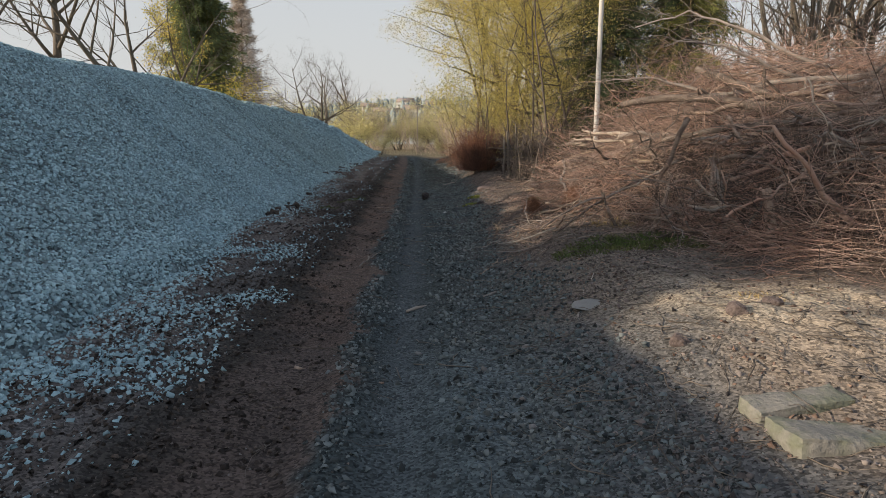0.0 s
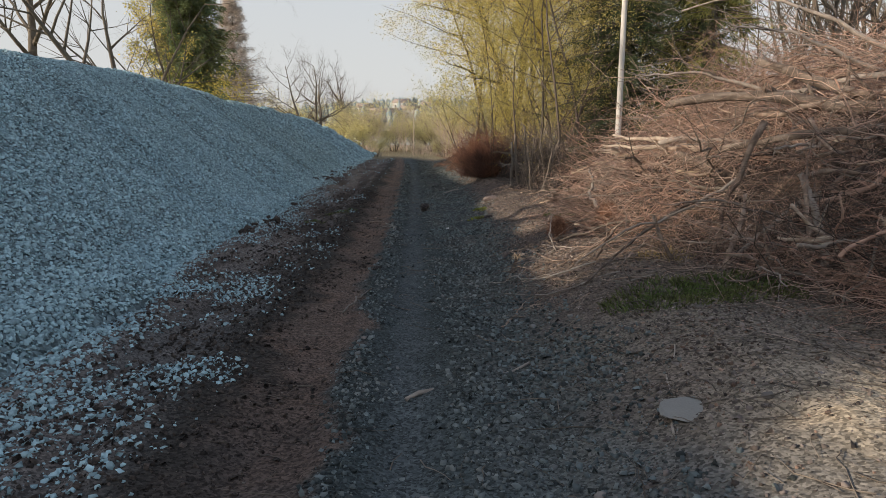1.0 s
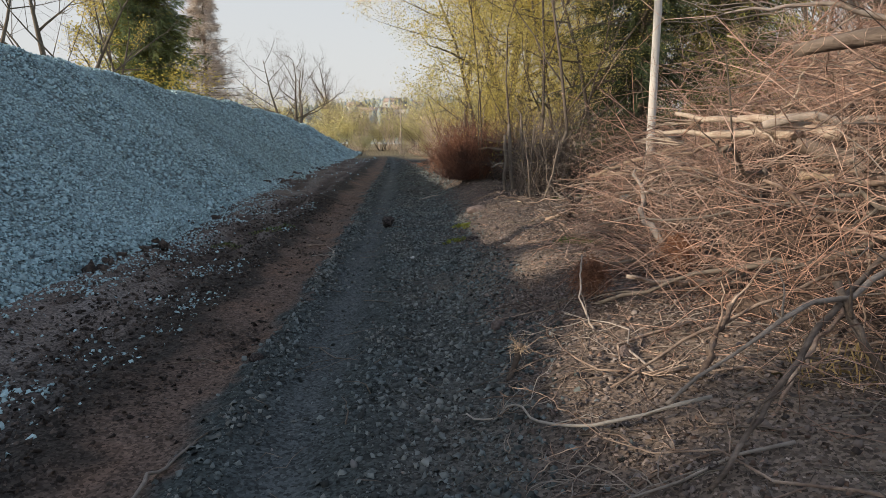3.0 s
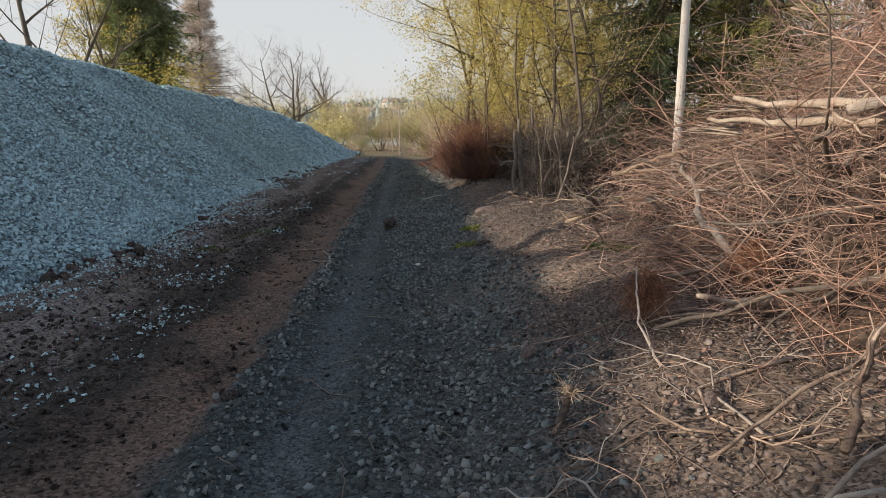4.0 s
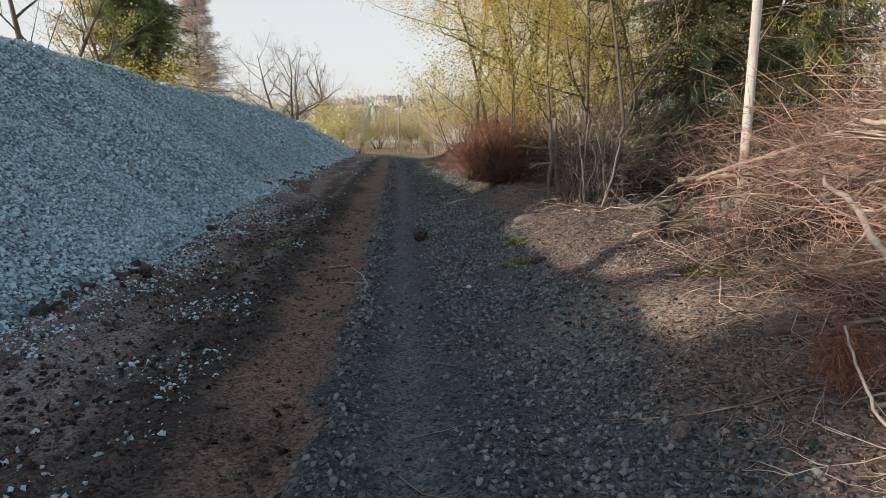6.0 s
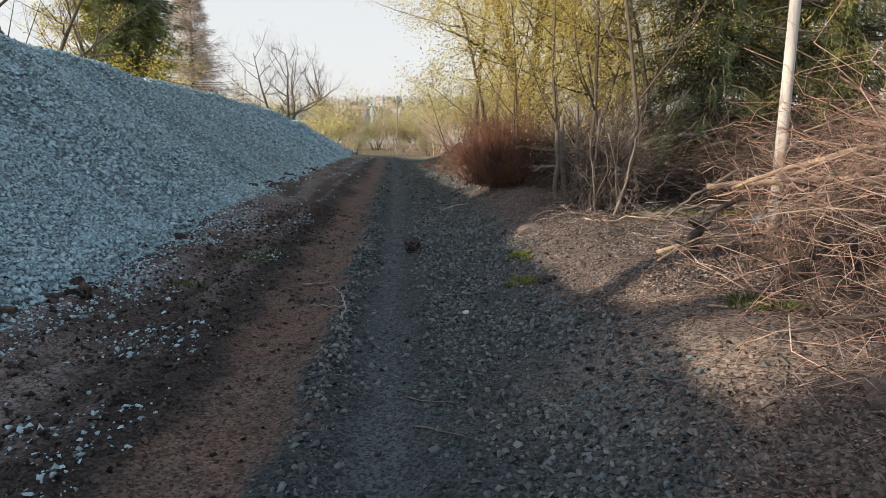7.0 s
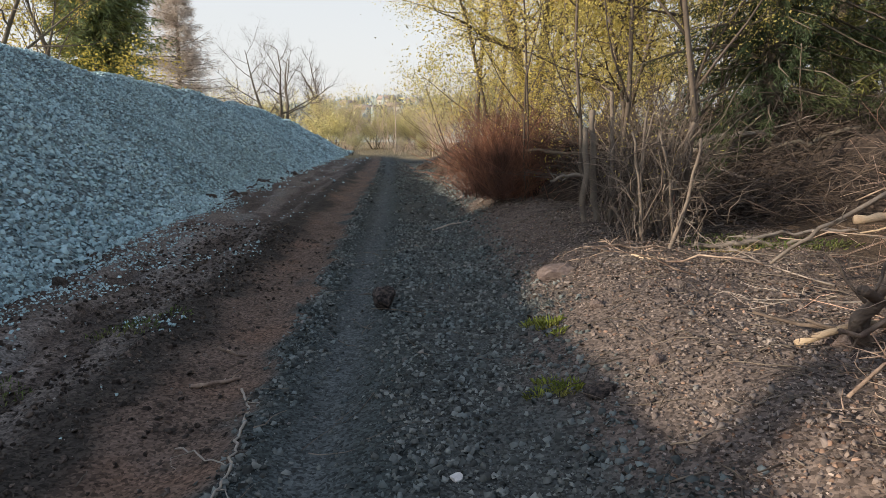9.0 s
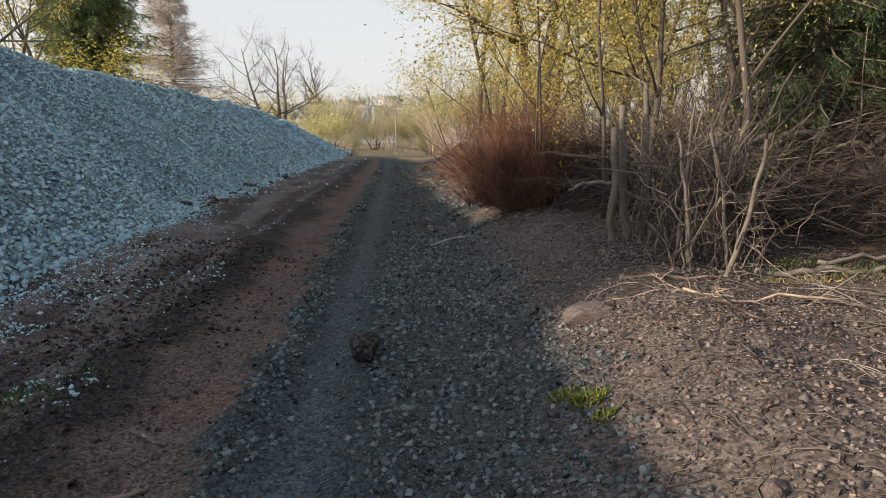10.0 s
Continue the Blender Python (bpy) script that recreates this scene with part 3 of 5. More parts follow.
def dead_leaves(name, n, box, size, chance, label, seed):
    """Curled dead leaves and bark flakes lying on the soil."""
    r = np.random.default_rng(seed)
    x, y = box[0] + (box[1] - box[0]) * r.random(n), box[2] + (box[3] - box[2]) * r.random(n)
    keep = r.random(n) < np.clip(chance(x, y), 0, 1)
    x, y = x[keep], y[keep]
    C = np.stack([x, y, ground_h(x, y) + 0.006 + 0.012 * r.random(len(x))], 1)
    v, f = leaves(C, size, r, 0.0, 0.7)
    v[:, 2] = C[:, 2].repeat(4) + (v[:, 2] - C[:, 2].repeat(4)) * 0.45
    put(name, raw_mesh(name, v, f, [M_DEADLEAF]), None, label, "leaf litter", kind="stuff")


dead_leaves("leaf_litter", 110000, (0.6, 3.4, 6.2, 19), 0.019, lambda x, y: step(0.75, 1.25, x + 0.04 * (y - 8) + 0.2 * wave(x, y, 0.5, 21)) * (0.40 + 0.7 * wave(x, y, 0.45, 47)) * (1 - 0.75 * hump(y, 11.8, 1.0)), "brown dead leaves and bark flakes on the bank", 63)


# ---- single stones and slabs ----
def boulder(name, x, y, size, mat, label, category, seed, flat=0.6, turn=0.0, sink=0.2):
    bm = bmesh.new()
    bmesh.ops.create_icosphere(bm, subdivisions=3, radius=0.5)
    rr = random.Random(seed * 7 + 1)
    cuts = [(Vector((rr.gauss(0, 1), rr.gauss(0, 1), rr.gauss(0, 0.8))).normalized(), 0.33 + 0.12 * rr.random()) for _ in range(9)]
    for v in bm.verts:
        d = v.co.normalized()
        k = 1 + 0.25 * noise.noise(d * 1.9 + Vector((seed, 0, 0)))
        p = d * 0.5 * k
        for way, off in cuts:
            over = p.dot(way) - off
            if over > 0:
                p = p - way * over * 0.92
        v.co = p * (1 + 0.07 * noise.noise(d * 6 + Vector((0, seed, 0))) + 0.05 * noise.noise(d * 14 + Vector((seed, seed, 0))))
    me = bpy.data.meshes.new(name)
    bm.to_mesh(me)
    bm.free()
    me.materials.append(mat)
    ob = put(name, me, None, label, category)
    h = size * flat
    ob.matrix_basis = pose(x, y, gz(x, y) + h * (0.3 - sink), 4, -6, turn) @ Matrix.Diagonal((size, size * 0.75, h, 1))
    return ob


boulder("stone", -0.57, 16.15, 0.27, M_DARKROCK, "dark brown stone lying in the grey wheel rut", "stone", 7, 0.75, 70, -0.08)
boulder("rock", 0.87, 16.3, 0.38, M_ROCK, "flat pinkish rock half sunk in the bank", "rock", 5, 0.38, 10)
boulder("rock", 1.55, 11.0, 0.24, M_ROCK, "squarish grey-brown rock under loose sticks", "rock", 8, 0.55, 35)
boulder("rock", 1.02, 14.2, 0.11, M_ROCK, "reddish stone on the stony bank", "rock", 11, 0.7, 60)
boulder("rock", 0.72, 14.1, 0.2, M_DARKROCK, "dark flat rock beside a grass tuft", "rock", 12, 0.4, 30)
boulder("litter", -0.03, 13.5, 0.07, M_LITTER, "small crumpled white scrap of litter on the track", "litter", 33, 0.5, 30, 0.0)
bag = boulder("plastic_bag", 2.86, 14.72, 0.20, M_TURQUOISE, "crumpled turquoise plastic bag caught in brushwood", "litter", 34, 0.75, 30, 0.1)
bag.matrix_basis = Matrix.Translation((0, 0, 0.66 - bag.matrix_basis.translation.z)) @ bag.matrix_basis
boulder("flat_stone", 1.27, 5.38, 0.36, M_PALE, "flat whitish stone lying on bare soil", "stone", 15, 0.13, 10, 0.1)
for k, (x, y, d) in enumerate(((0.95, 15.2, 0.11), (0.75, 10.3, 0.13), (1.35, 9.2, 0.12), (2.0, 4.5, 0.16), (2.35, 4.75, 0.14), (1.55, 4.2, 0.15), (2.9, 5.9, 0.14), (1.9, 14.1, 0.18), (2.6, 12.9, 0.16), (-0.85, 9.9, 0.10))):
    boulder("small_rock", x, y, d, M_ROCK if k < 9 else M_DARKROCK, "small angular brown rock on bare ground", "rock", 20 + k, 0.7, 40 * k)
for k, (x, y, d) in enumerate(((-3.72, 15.75, 0.42), (-3.85, 16.3, 0.34), (-4.05, 18.3, 0.36), (-3.6, 16.75, 0.28), (-4.5, 23.2, 0.34), (-4.75, 24.6, 0.3), (-3.5, 13.2, 0.22))):
    boulder("earth_clod", x, y, d * 0.75, M_CLOD, "dark clod of earth at the gravel's edge", "clod", 40 + k, 0.55, 53 * k)


def slab(x, y, z, size, turn, tip, label, seed):
    bm = bmesh.new()
    bmesh.ops.create_cube(bm, size=1.0)
    bmesh.ops.scale(bm, vec=size, verts=bm.verts)
    bmesh.ops.subdivide_edges(bm, edges=bm.edges, cuts=9, use_grid_fill=True)
    half = Vector(size) / 2
    for v in bm.verts:
        near = sorted(half[i] - abs(v.co[i]) for i in range(3))
        worn = max(0.0, 1 - near[1] / 0.035)   # how close to an edge
        v.co -= v.co.normalized() * worn * (0.014 + 0.03 * max(0.0, noise.noise(v.co * 9 + Vector((0, seed, 0)))))
        v.co += 0.010 * noise.noise_vector(v.co * 7 + Vector((seed, 0, 0))) + 0.004 * noise.noise_vector(v.co * 30)
    me = bpy.data.meshes.new("concrete_slab")
    bm.to_mesh(me)
    bm.free()
    me.materials.append(M_CONCRETE)
    put("concrete_slab", me, None, label, "slab").matrix_basis = pose(x, y, z, tip[0], tip[1], turn)


slab(1.84, 3.44, gz(1.84, 3.44) - 0.03, (0.52, 0.17, 0.15), 12, (5, -4), "broken mossy concrete slab lying on the bank", 1)
slab(1.90, 3.15, gz(1.90, 3.15) - 0.035, (0.58, 0.27, 0.14), 4, (-5, 3), "broken pale concrete slab lying on the bank", 2)


# ---- wood: sticks, logs, twigs ----
def bent(a, b, k, sway, r):
    """A slightly crooked line from a to b in k points."""
    a, b = np.array(a, float), np.array(b, float)
    s = np.linspace(0, 1, k)[:, None]
    size = np.linalg.norm(b - a)
    off = np.cumsum(r.normal(size=(k, 3)), 0)
    off = off - off[0] - s * (off[-1] - off[0])
    return a + (b - a) * s + off * sway * size / k ** 0.5


def stick(name, parent, a, b, r0, r1, mat, seed, sway=0.06, side=0, k=9, label="", category="", group="", sides=7, end=None):
    """One branch from a to b; side shoots if asked."""
    r = np.random.default_rng(seed)
    P = bent(a, b, k, sway, r)
    rad = np.linspace(r0, r1, k) * (1 + 0.10 * r.normal(size=k))
    size = np.linalg.norm(np.array(b) - np.array(a))
    off = np.array(parent.matrix_basis.translation) if parent is not None else np.zeros(3)
    v, f = tubes(P[None], rad[None], sides)
    ob = put(name, raw_mesh(name, v - off, f, [mat], smooth=True), parent, label, category, group)
    for _ in range(side):
        j = r.integers(k // 3, k)
        d = (P[-1] - P[0]) / size + r.normal(size=3) * 0.6
        q = bent(P[j], P[j] + d * size * (0.12 + 0.25 * r.random()), 6, 0.1, r)
        v, f = tubes(q[None], np.linspace(rad[j] * 0.55, rad[j] * 0.15, 6)[None], 5)
        put("side_twig", raw_mesh("side_twig", v - off, f, [mat], smooth=True), ob)
    return ob


def twig_mass(n, place, way, size, radius, seed, k=5, sway=0.10, sides=3):
    """Many thin twigs; place and way give arrays of starts and directions."""
    r = np.random.default_rng(seed)
    A, D = place(n, r), way(n, r)
    D /= np.linalg.norm(D, axis=1, keepdims=True)
    Ls = size[0] + (size[1] - size[0]) * r.random((n, 1)) ** 1.5
    s = np.linspace(0, 1, k)[None, :, None]
    off = np.cumsum(r.normal(size=(n, k, 3)), 1)
    off = off - off[:, :1]
    P = A[:, None] + D[:, None] * Ls[:, None] * s + off * (sway * Ls / k ** 0.5)[:, None]
    R = (radius[0] + (radius[1] - radius[0]) * r.random((n, 1)) ** 2) * np.linspace(1, 0.35, k)[None]
    return P, R


def sprays(n, place, way, size, radius, seed, sides_per=3, curve=0.25, sway=0.10):
    """Curved shoots with side twigs on them: lines and radii of both."""
    r = np.random.default_rng(seed)
    A, D = place(n, r), way(n, r)
    D = D / np.linalg.norm(D, axis=1, keepdims=True)
    ls = size[0] + (size[1] - size[0]) * r.random((n, 1)) ** 1.6
    rad = radius[0] + (radius[1] - radius[0]) * (0.3 * r.random((n, 1)) + 0.7 * ls / size[1]) * r.random((n, 1)) ** 0.7

    def lines_of(A, D, ls, rad, k):
        m = len(A)
        bend = np.cross(D, r.normal(size=(m, 3)))
        bend /= np.linalg.norm(bend, axis=1, keepdims=True) + 1e-9
        s = np.linspace(0, 1, k)[None, :, None]
        off = np.cumsum(r.normal(size=(m, k, 3)), 1)
        off -= off[:, :1]
        c = curve * r.normal(size=(m, 1, 1))
        P = A[:, None] + ls[:, None] * (D[:, None] * s + bend[:, None] * c * s ** 2 + off * sway / k)
        return P, rad * np.linspace(1, 0.3, k)[None]
    P, R = lines_of(A, D, ls, rad, 6)
    i, j = np.repeat(np.arange(n), sides_per), r.integers(2, 5, n * sides_per)
    t = P[i, j] - P[i, j - 1]
    t /= np.linalg.norm(t, axis=1, keepdims=True) + 1e-9
    d = t + r.normal(size=t.shape) * 0.55
    d /= np.linalg.norm(d, axis=1, keepdims=True)
    Q, S = lines_of(P[i, j], d, ls[i] * (0.15 + 0.35 * r.random((len(i), 1))), rad[i] * 0.5, 4)
    return (P, R), (Q, S)


def clear_ground(P):
    """Keep twigs from diving deep into the ground."""
    P[..., 2] = np.maximum(P[..., 2], ground_h(P[..., 0], P[..., 1]) + 0.01)
    return P


def heap_h(x, y):
    """Rough top of the large brush heap above the ground."""
    e = ((x - 5.2) / 3.65) ** 2 + ((y - 11.6) / 4.6) ** 2
    main = 2.08 * np.clip(1 - e, 0, 1)
    tail = 0.55 * hump(x, 4.4, 1.4) * hump(y, 14.4, 1.5)
    front = 0.9 * hump(x, 4.3, 1.3) * hump(y, 7.5, 1.2)
    return np.maximum(np.maximum(main, tail), front)


heap = thing("brush_heap", 4.3, 10.5, "tall heap of cut reddish-brown branches and split logs", "brush heap", z=0.4)
H0 = np.array((4.3, 10.5, 0.4))


def heap_spot(n, r, deep=0.85):
    x, y = 1.3 + 6.6 * r.random(8 * n), 5.4 + 11.0 * r.random(8 * n)
    h = heap_h(x, y)
    ok = np.flatnonzero(h > 0.12)[:n]
    x, y, h = x[ok], y[ok], h[ok]
    return np.stack([x, y, ground_h(x, y) + h * (1 - deep * r.random(n) ** 2)], 1)


def heap_way(n, r):
    # laid mostly with the tips towards the track, some along it
    d = r.normal(size=(n, 3)) * (0.40, 0.45, 0.22)
    return d + np.where(r.random((n, 1)) < 0.65, [[-1.0, 0.15, -0.12]], [[-0.3, -0.8, 0.05]])


def over_track(P):
    """Twigs that would hang out over the track."""
    low = np.min(P[..., 0] + 0.04 * (P[..., 1] - 8), axis=1)
    torn = (P[..., 0] < 2.75) & (P[..., 1] > 10.2) & (P[..., 1] < 11.8) & (P[..., 2] > 1.36) & (P[..., 2] < 1.86)
    end = np.max(P[..., 1] - 0.8 * np.maximum(0, P[..., 0] - 3.2), axis=1)
    return (low > 1.22 + 0.75 * step(11.5, 13.5, P[:, 0, 1]) + 0.5 * step(14.2, 15.6, P[:, 0, 1])) & (end < 14.6) & ~torn.any(axis=1)


# dark core added inside the heap, so gaps between branches read as shade
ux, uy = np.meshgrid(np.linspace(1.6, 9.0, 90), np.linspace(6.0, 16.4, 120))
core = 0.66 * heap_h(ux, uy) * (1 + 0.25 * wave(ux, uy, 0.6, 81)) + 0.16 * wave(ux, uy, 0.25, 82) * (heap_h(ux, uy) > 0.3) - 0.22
idx = np.arange(ux.size).reshape(ux.shape)
put("litter_core", raw_mesh("litter_core", np.stack([ux, uy, ground_h(ux, uy) + core], -1).reshape(-1, 3) - H0, np.stack([idx[:-1, :-1], idx[:-1, 1:], idx[1:, 1:], idx[1:, :-1]], -1).reshape(-1, 4), [M_GAPCORE], smooth=False), heap, "added dark core that deepens the shade between the branches")

# bundles of thin shoots, each bundle with its own direction
r = np.random.default_rng(101)
sets, dark_sets = [], []
for k in range(250):
    c, d, n = heap_spot(1, r, 0.5)[0], heap_way(1, r)[0], int(r.integers(14, 32))
    for P, R in sprays(n, lambda n, q: c + q.normal(size=(n, 3)) * (0.32, 0.32, 0.10) - d / np.linalg.norm(d) * 0.5, lambda n, q: d / np.linalg.norm(d) + q.normal(size=(n, 3)) * 0.20, (0.4, 1.6), (0.002, 0.0075), 1000 + k, 3, 0.40, 0.60):
        P = clear_ground(P)
        keep = over_track(P)
        # low front bundles, partly darkened: the shade there is put into the colour
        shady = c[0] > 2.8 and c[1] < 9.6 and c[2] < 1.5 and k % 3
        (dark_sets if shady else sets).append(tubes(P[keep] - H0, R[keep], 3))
for P, R in sprays(1100, lambda n, q: heap_spot(n, q, 0.9), lambda n, q: q.normal(size=(n, 3)) * (0.9, 0.8, 0.4), (0.2, 0.8), (0.0025, 0.008), 102, 4, 0.55, 0.4):
    P = clear_ground(P)
    keep = over_track(P)
    sets.append(tubes(P[keep] - H0, R[keep], 3))
put("twig_tangle", raw_mesh("twig_tangle", *join(sets), [M_TWIG], smooth=True), heap, "tangled thin reddish twigs", kind="stuff")
put("twig_tangle", raw_mesh("twig_tangle", *join(dark_sets[::2]), [M_DARKROOT], smooth=True), heap, "twigs and roots darkened for the shade at the open end", kind="stuff")
put("twig_tangle", raw_mesh("twig_tangle", *join(dark_sets[1::2]), [M_TWIG], smooth=True), heap, "thin brown twigs at the open end", kind="stuff")
r = np.random.default_rng(103)
for k in range(290):
    c = heap_spot(1, r, 0.2)[0]
    d = heap_way(1, r)[0]
    d = d / np.linalg.norm(d) * (0.35 + 1.0 * r.random() ** 2)
    a, b = c - d * 0.9, c + d
    b[0], a[0] = max(b[0], 1.25 + 0.3 * r.random()), max(a[0], 1.25)
    a[2], b[2] = max(a[2], gz(a[0], a[1]) + 0.02), max(b[2], gz(b[0], b[1]) + 0.02)
    thick = (0.008 + 0.020 * r.random() ** 2) * (1.0 if c[1] > 9.2 or c[0] > 4 else 0.5)
    stick("branch", heap, a, b, thick, thick * 0.45, (M_BRANCH, M_GREYBRANCH, M_DARKLOG, M_BRANCH, M_STEM, M_BRANCH)[k % 6], 200 + k, 0.09, int(r.integers(1, 5)), 11, sides=6)
# the split pale log ends and the long trunks on the heap
for k, (a, b, r0, r1, m) in enumerate((
        ((2.29, 11.48, 1.57), (3.3, 10.75, 1.40), 0.016, 0.048, M_SPLITWOOD), ((2.18, 11.62, 1.43), (3.1, 11.0, 1.39), 0.014, 0.040, M_SPLITWOOD), ((2.45, 11.35, 1.52), (3.4, 10.9, 1.50), 0.012, 0.030, M_SPLITWOOD),
        ((2.75, 10.9, 1.46), (5.2, 10.1, 1.60), 0.03, 0.055, M_GREYBRANCH), ((2.9, 10.6, 1.10), (3.9, 10.4, 1.13), 0.028, 0.036, M_BAREWOOD),
        ((3.5, 9.9, 1.80), (6.4, 8.9, 2.15), 0.03, 0.06, M_BRANCH), ((3.3, 8.4, 1.15), (6.0, 7.8, 1.45), 0.025, 0.05, M_BRANCH), ((3.8, 10.4, 2.05), (6.6, 9.3, 2.5), 0.028, 0.05, M_GREYBRANCH), ((3.7, 8.9, 1.35), (5.8, 8.9, 1.95), 0.02, 0.04, M_BRANCH),
        ((1.52, 9.85, 0.60), (2.45, 10.30, 0.47), 0.012, 0.034, M_SPLITWOOD), ((2.05, 11.7, 1.10), (1.92, 10.5, 0.62), 0.014, 0.026, M_GREYBRANCH), ((1.25, 8.3, 0.42), (3.1, 9.0, 1.25), 0.008, 0.017, M_GREYBRANCH),
        ((1.6, 8.2, 0.36), (2.15, 8.7, 0.72), 0.008, 0.012, M_BRANCH), ((2.2, 8.4, 0.45), (2.05, 8.6, 0.85), 0.018, 0.016, M_DARKLOG), 
         ((2.5, 7.9, 0.5), (3.6, 8.5, 1.1), 0.014, 0.024, M_GREYBRANCH),
        ((3.0, 7.4, 0.5), (3.1, 7.9, 1.3), 0.025, 0.018, M_BRANCH), ((2.5, 7.9, 0.45), (2.75, 8.2, 1.1), 0.03, 0.02, M_BRANCH))):
    up = np.array((0, -0.1, 0.10)) if a[2] > 1 else np.zeros(3)
    stick("log" if r1 > 0.04 else "branch", heap, a + up, b + up, r0, r1, m, 400 + k, 0.05, 3, 14, "pale split log with splintered end" if m in (M_BAREWOOD, M_SPLITWOOD) else "", sides=9)
# the thick dark trunks lying across the heap, bent along their length
for k, (pts, r0, r1, m, label) in enumerate((
        (((2.62, 10.2, 2.02), (3.2, 10.0, 2.10), (3.65, 9.8, 2.10), (4.3, 9.5, 1.97), (5.4, 9.2, 1.9)), 0.045, 0.085, M_DARKLOG, "thick dark trunk with pale torn end"),
        (((3.75, 10.4, 2.55), (4.32, 9.7, 2.20), (4.95, 9.3, 1.88), (5.7, 9.0, 1.6)), 0.05, 0.085, M_DARKLOG, "thick dark trunk sloping down the heap"),
        (((3.0, 9.4, 1.50), (3.78, 9.0, 1.68), (4.55, 8.7, 1.74), (5.6, 8.4, 1.75)), 0.035, 0.06, M_DARKLOG, "dark trunk lying across the heap"),
        (((2.9, 10.6, 1.42), (3.16, 10.45, 1.34), (3.47, 10.0, 0.96), (3.55, 9.8, 0.6)), 0.05, 0.08, M_DARKLOG, "dark rotten trunk bending into the heap"),
        (((3.15, 8.05, 1.30), (3.2, 7.8, 0.95), (3.2, 7.6, 0.55)), 0.028, 0.035, M_GREYBRANCH, "upright broken stub"),
        (((3.45, 7.3, 1.0), (3.48, 7.2, 0.75), (3.5, 7.15, 0.4)), 0.05, 0.055, M_BRANCH, "upright broken stub"),
        (((2.35, 14.78, 0.97), (2.7, 14.8, 1.0), (3.2, 14.75, 1.05), (4.4, 14.6, 1.1)), 0.026, 0.036, M_BAREWOOD, "pale stripped log with a sawn end"),
        (((2.28, 14.1, 1.0), (2.42, 14.0, 1.10), (3.03, 13.9, 1.32), (3.9, 13.8, 1.5)), 0.016, 0.03, M_BAREWOOD, "pale bent branch lying on the brush"),
        (((2.08, 14.1, 0.38), (1.97, 14.06, 0.48), (1.90, 14.02, 0.56), (2.0, 14.0, 0.68), (1.88, 13.95, 0.74)), 0.045, 0.026, M_DARKLOG, "dark crooked snag"),
        (((1.94, 14.05, 0.50), (2.05, 14.1, 0.64), (2.2, 14.2, 0.82), (2.5, 14.23, 0.93), (3.0, 14.2, 0.9)), 0.026, 0.018, M_DARKLOG, "dark crooked snag"),
        
        (((2.15, 15.3, 0.6), (2.4, 15.2, 0.85), (2.8, 15.1, 1.15), (3.0, 15.0, 1.05)), 0.012, 0.018, M_GREYBRANCH, "curved grey branch"))):
    q = np.array(pts)
    j = np.linspace(0, len(q) - 1, 16)
    P = np.stack([np.interp(j, np.arange(len(q)), q[:, c]) for c in range(3)], 1)
    P[1:-1] = (P[:-2] + P[1:-1] * 2 + P[2:]) / 4
    q = np.random.default_rng(440 + k)
    rad = np.linspace(r0, r1, 16) * (1 + 0.07 * q.normal(size=16))
    P += q.normal(size=P.shape) * 0.006
    v, f = tubes(P[None], rad[None], 9)
    ob = put("log" if r1 > 0.045 else "branch", raw_mesh("log", v - H0, f, [m], smooth=True), heap, label)
    for _ in range(3):
        i = q.integers(3, 14)
        way = q.normal(size=3) * 0.5 + (-0.3, -0.1, 0.35)
        v, f = tubes(bent(P[i], P[i] + way * (0.1 + 0.3 * q.random()), 5, 0.08, q)[None], np.linspace(rad[i] * 0.4, rad[i] * 0.2, 5)[None], 5)
        put("side_twig", raw_mesh("side_twig", v - H0, f, [m], smooth=True), ob)

for k, pts in enumerate((((2.9, 10.7, 3.2), (3.7, 10.5, 3.38), (4.5, 10.3, 3.05), (5.5, 10.1, 2.5)), ((3.3, 10.2, 2.95), (4.1, 10.2, 2.85), (5.2, 10.2, 2.4)), ((2.6, 11.3, 2.45), (3.3, 11.1, 2.5), (4.3, 10.9, 2.2)))):
    q = np.random.default_rng(460 + k)
    p = np.array(pts)
    j = np.linspace(0, len(p) - 1, 14)
    P = np.stack([np.interp(j, np.arange(len(p)), p[:, c]) for c in range(3)], 1) + q.normal(size=(14, 3)) * 0.012
    rad = np.linspace(0.007, 0.032, 14)
    v, f = tubes(P[None], rad[None], 7)
    ob = put("branch", raw_mesh("branch", v - H0, f, [M_GREYBRANCH], smooth=True), heap, "pale dead branch standing off the heap")
    for _ in range(14):
        i = int(q.integers(0, 11))
        way = np.array((-0.8, 0.1, 0.25)) + q.normal(size=3) * 0.5
        v, f = tubes(bent(P[i], P[i] + way * (0.2 + 0.5 * q.random()), 6, 0.10, q)[None], np.linspace(max(rad[i] * 0.45, 0.004), 0.0025, 6)[None], 5)
        put("side_twig", raw_mesh("side_twig", v - H0, f, [M_GREYBRANCH], smooth=True), ob)

r = np.random.default_rng(465)
for k in range(64):
    c = np.array((2.7 + 2.2 * r.random(), 6.7 + 2.6 * r.random(), 0.0))
    c[2] = gz(c[0], c[1]) + 0.15 + (0.25 + float(heap_h(c[0], c[1]))) * r.random()
    d = r.normal(size=3) * (0.8, 0.45, 0.55) + (-0.5, -0.2, 0.1)
    d = d / np.linalg.norm(d) * (0.2 + 0.55 * r.random())
    a, b = c - d, c + d
    a[2], b[2] = max(a[2], gz(a[0], a[1]) + 0.02), max(b[2], gz(b[0], b[1]) + 0.02)
    thick = 0.008 + 0.026 * r.random() ** 2
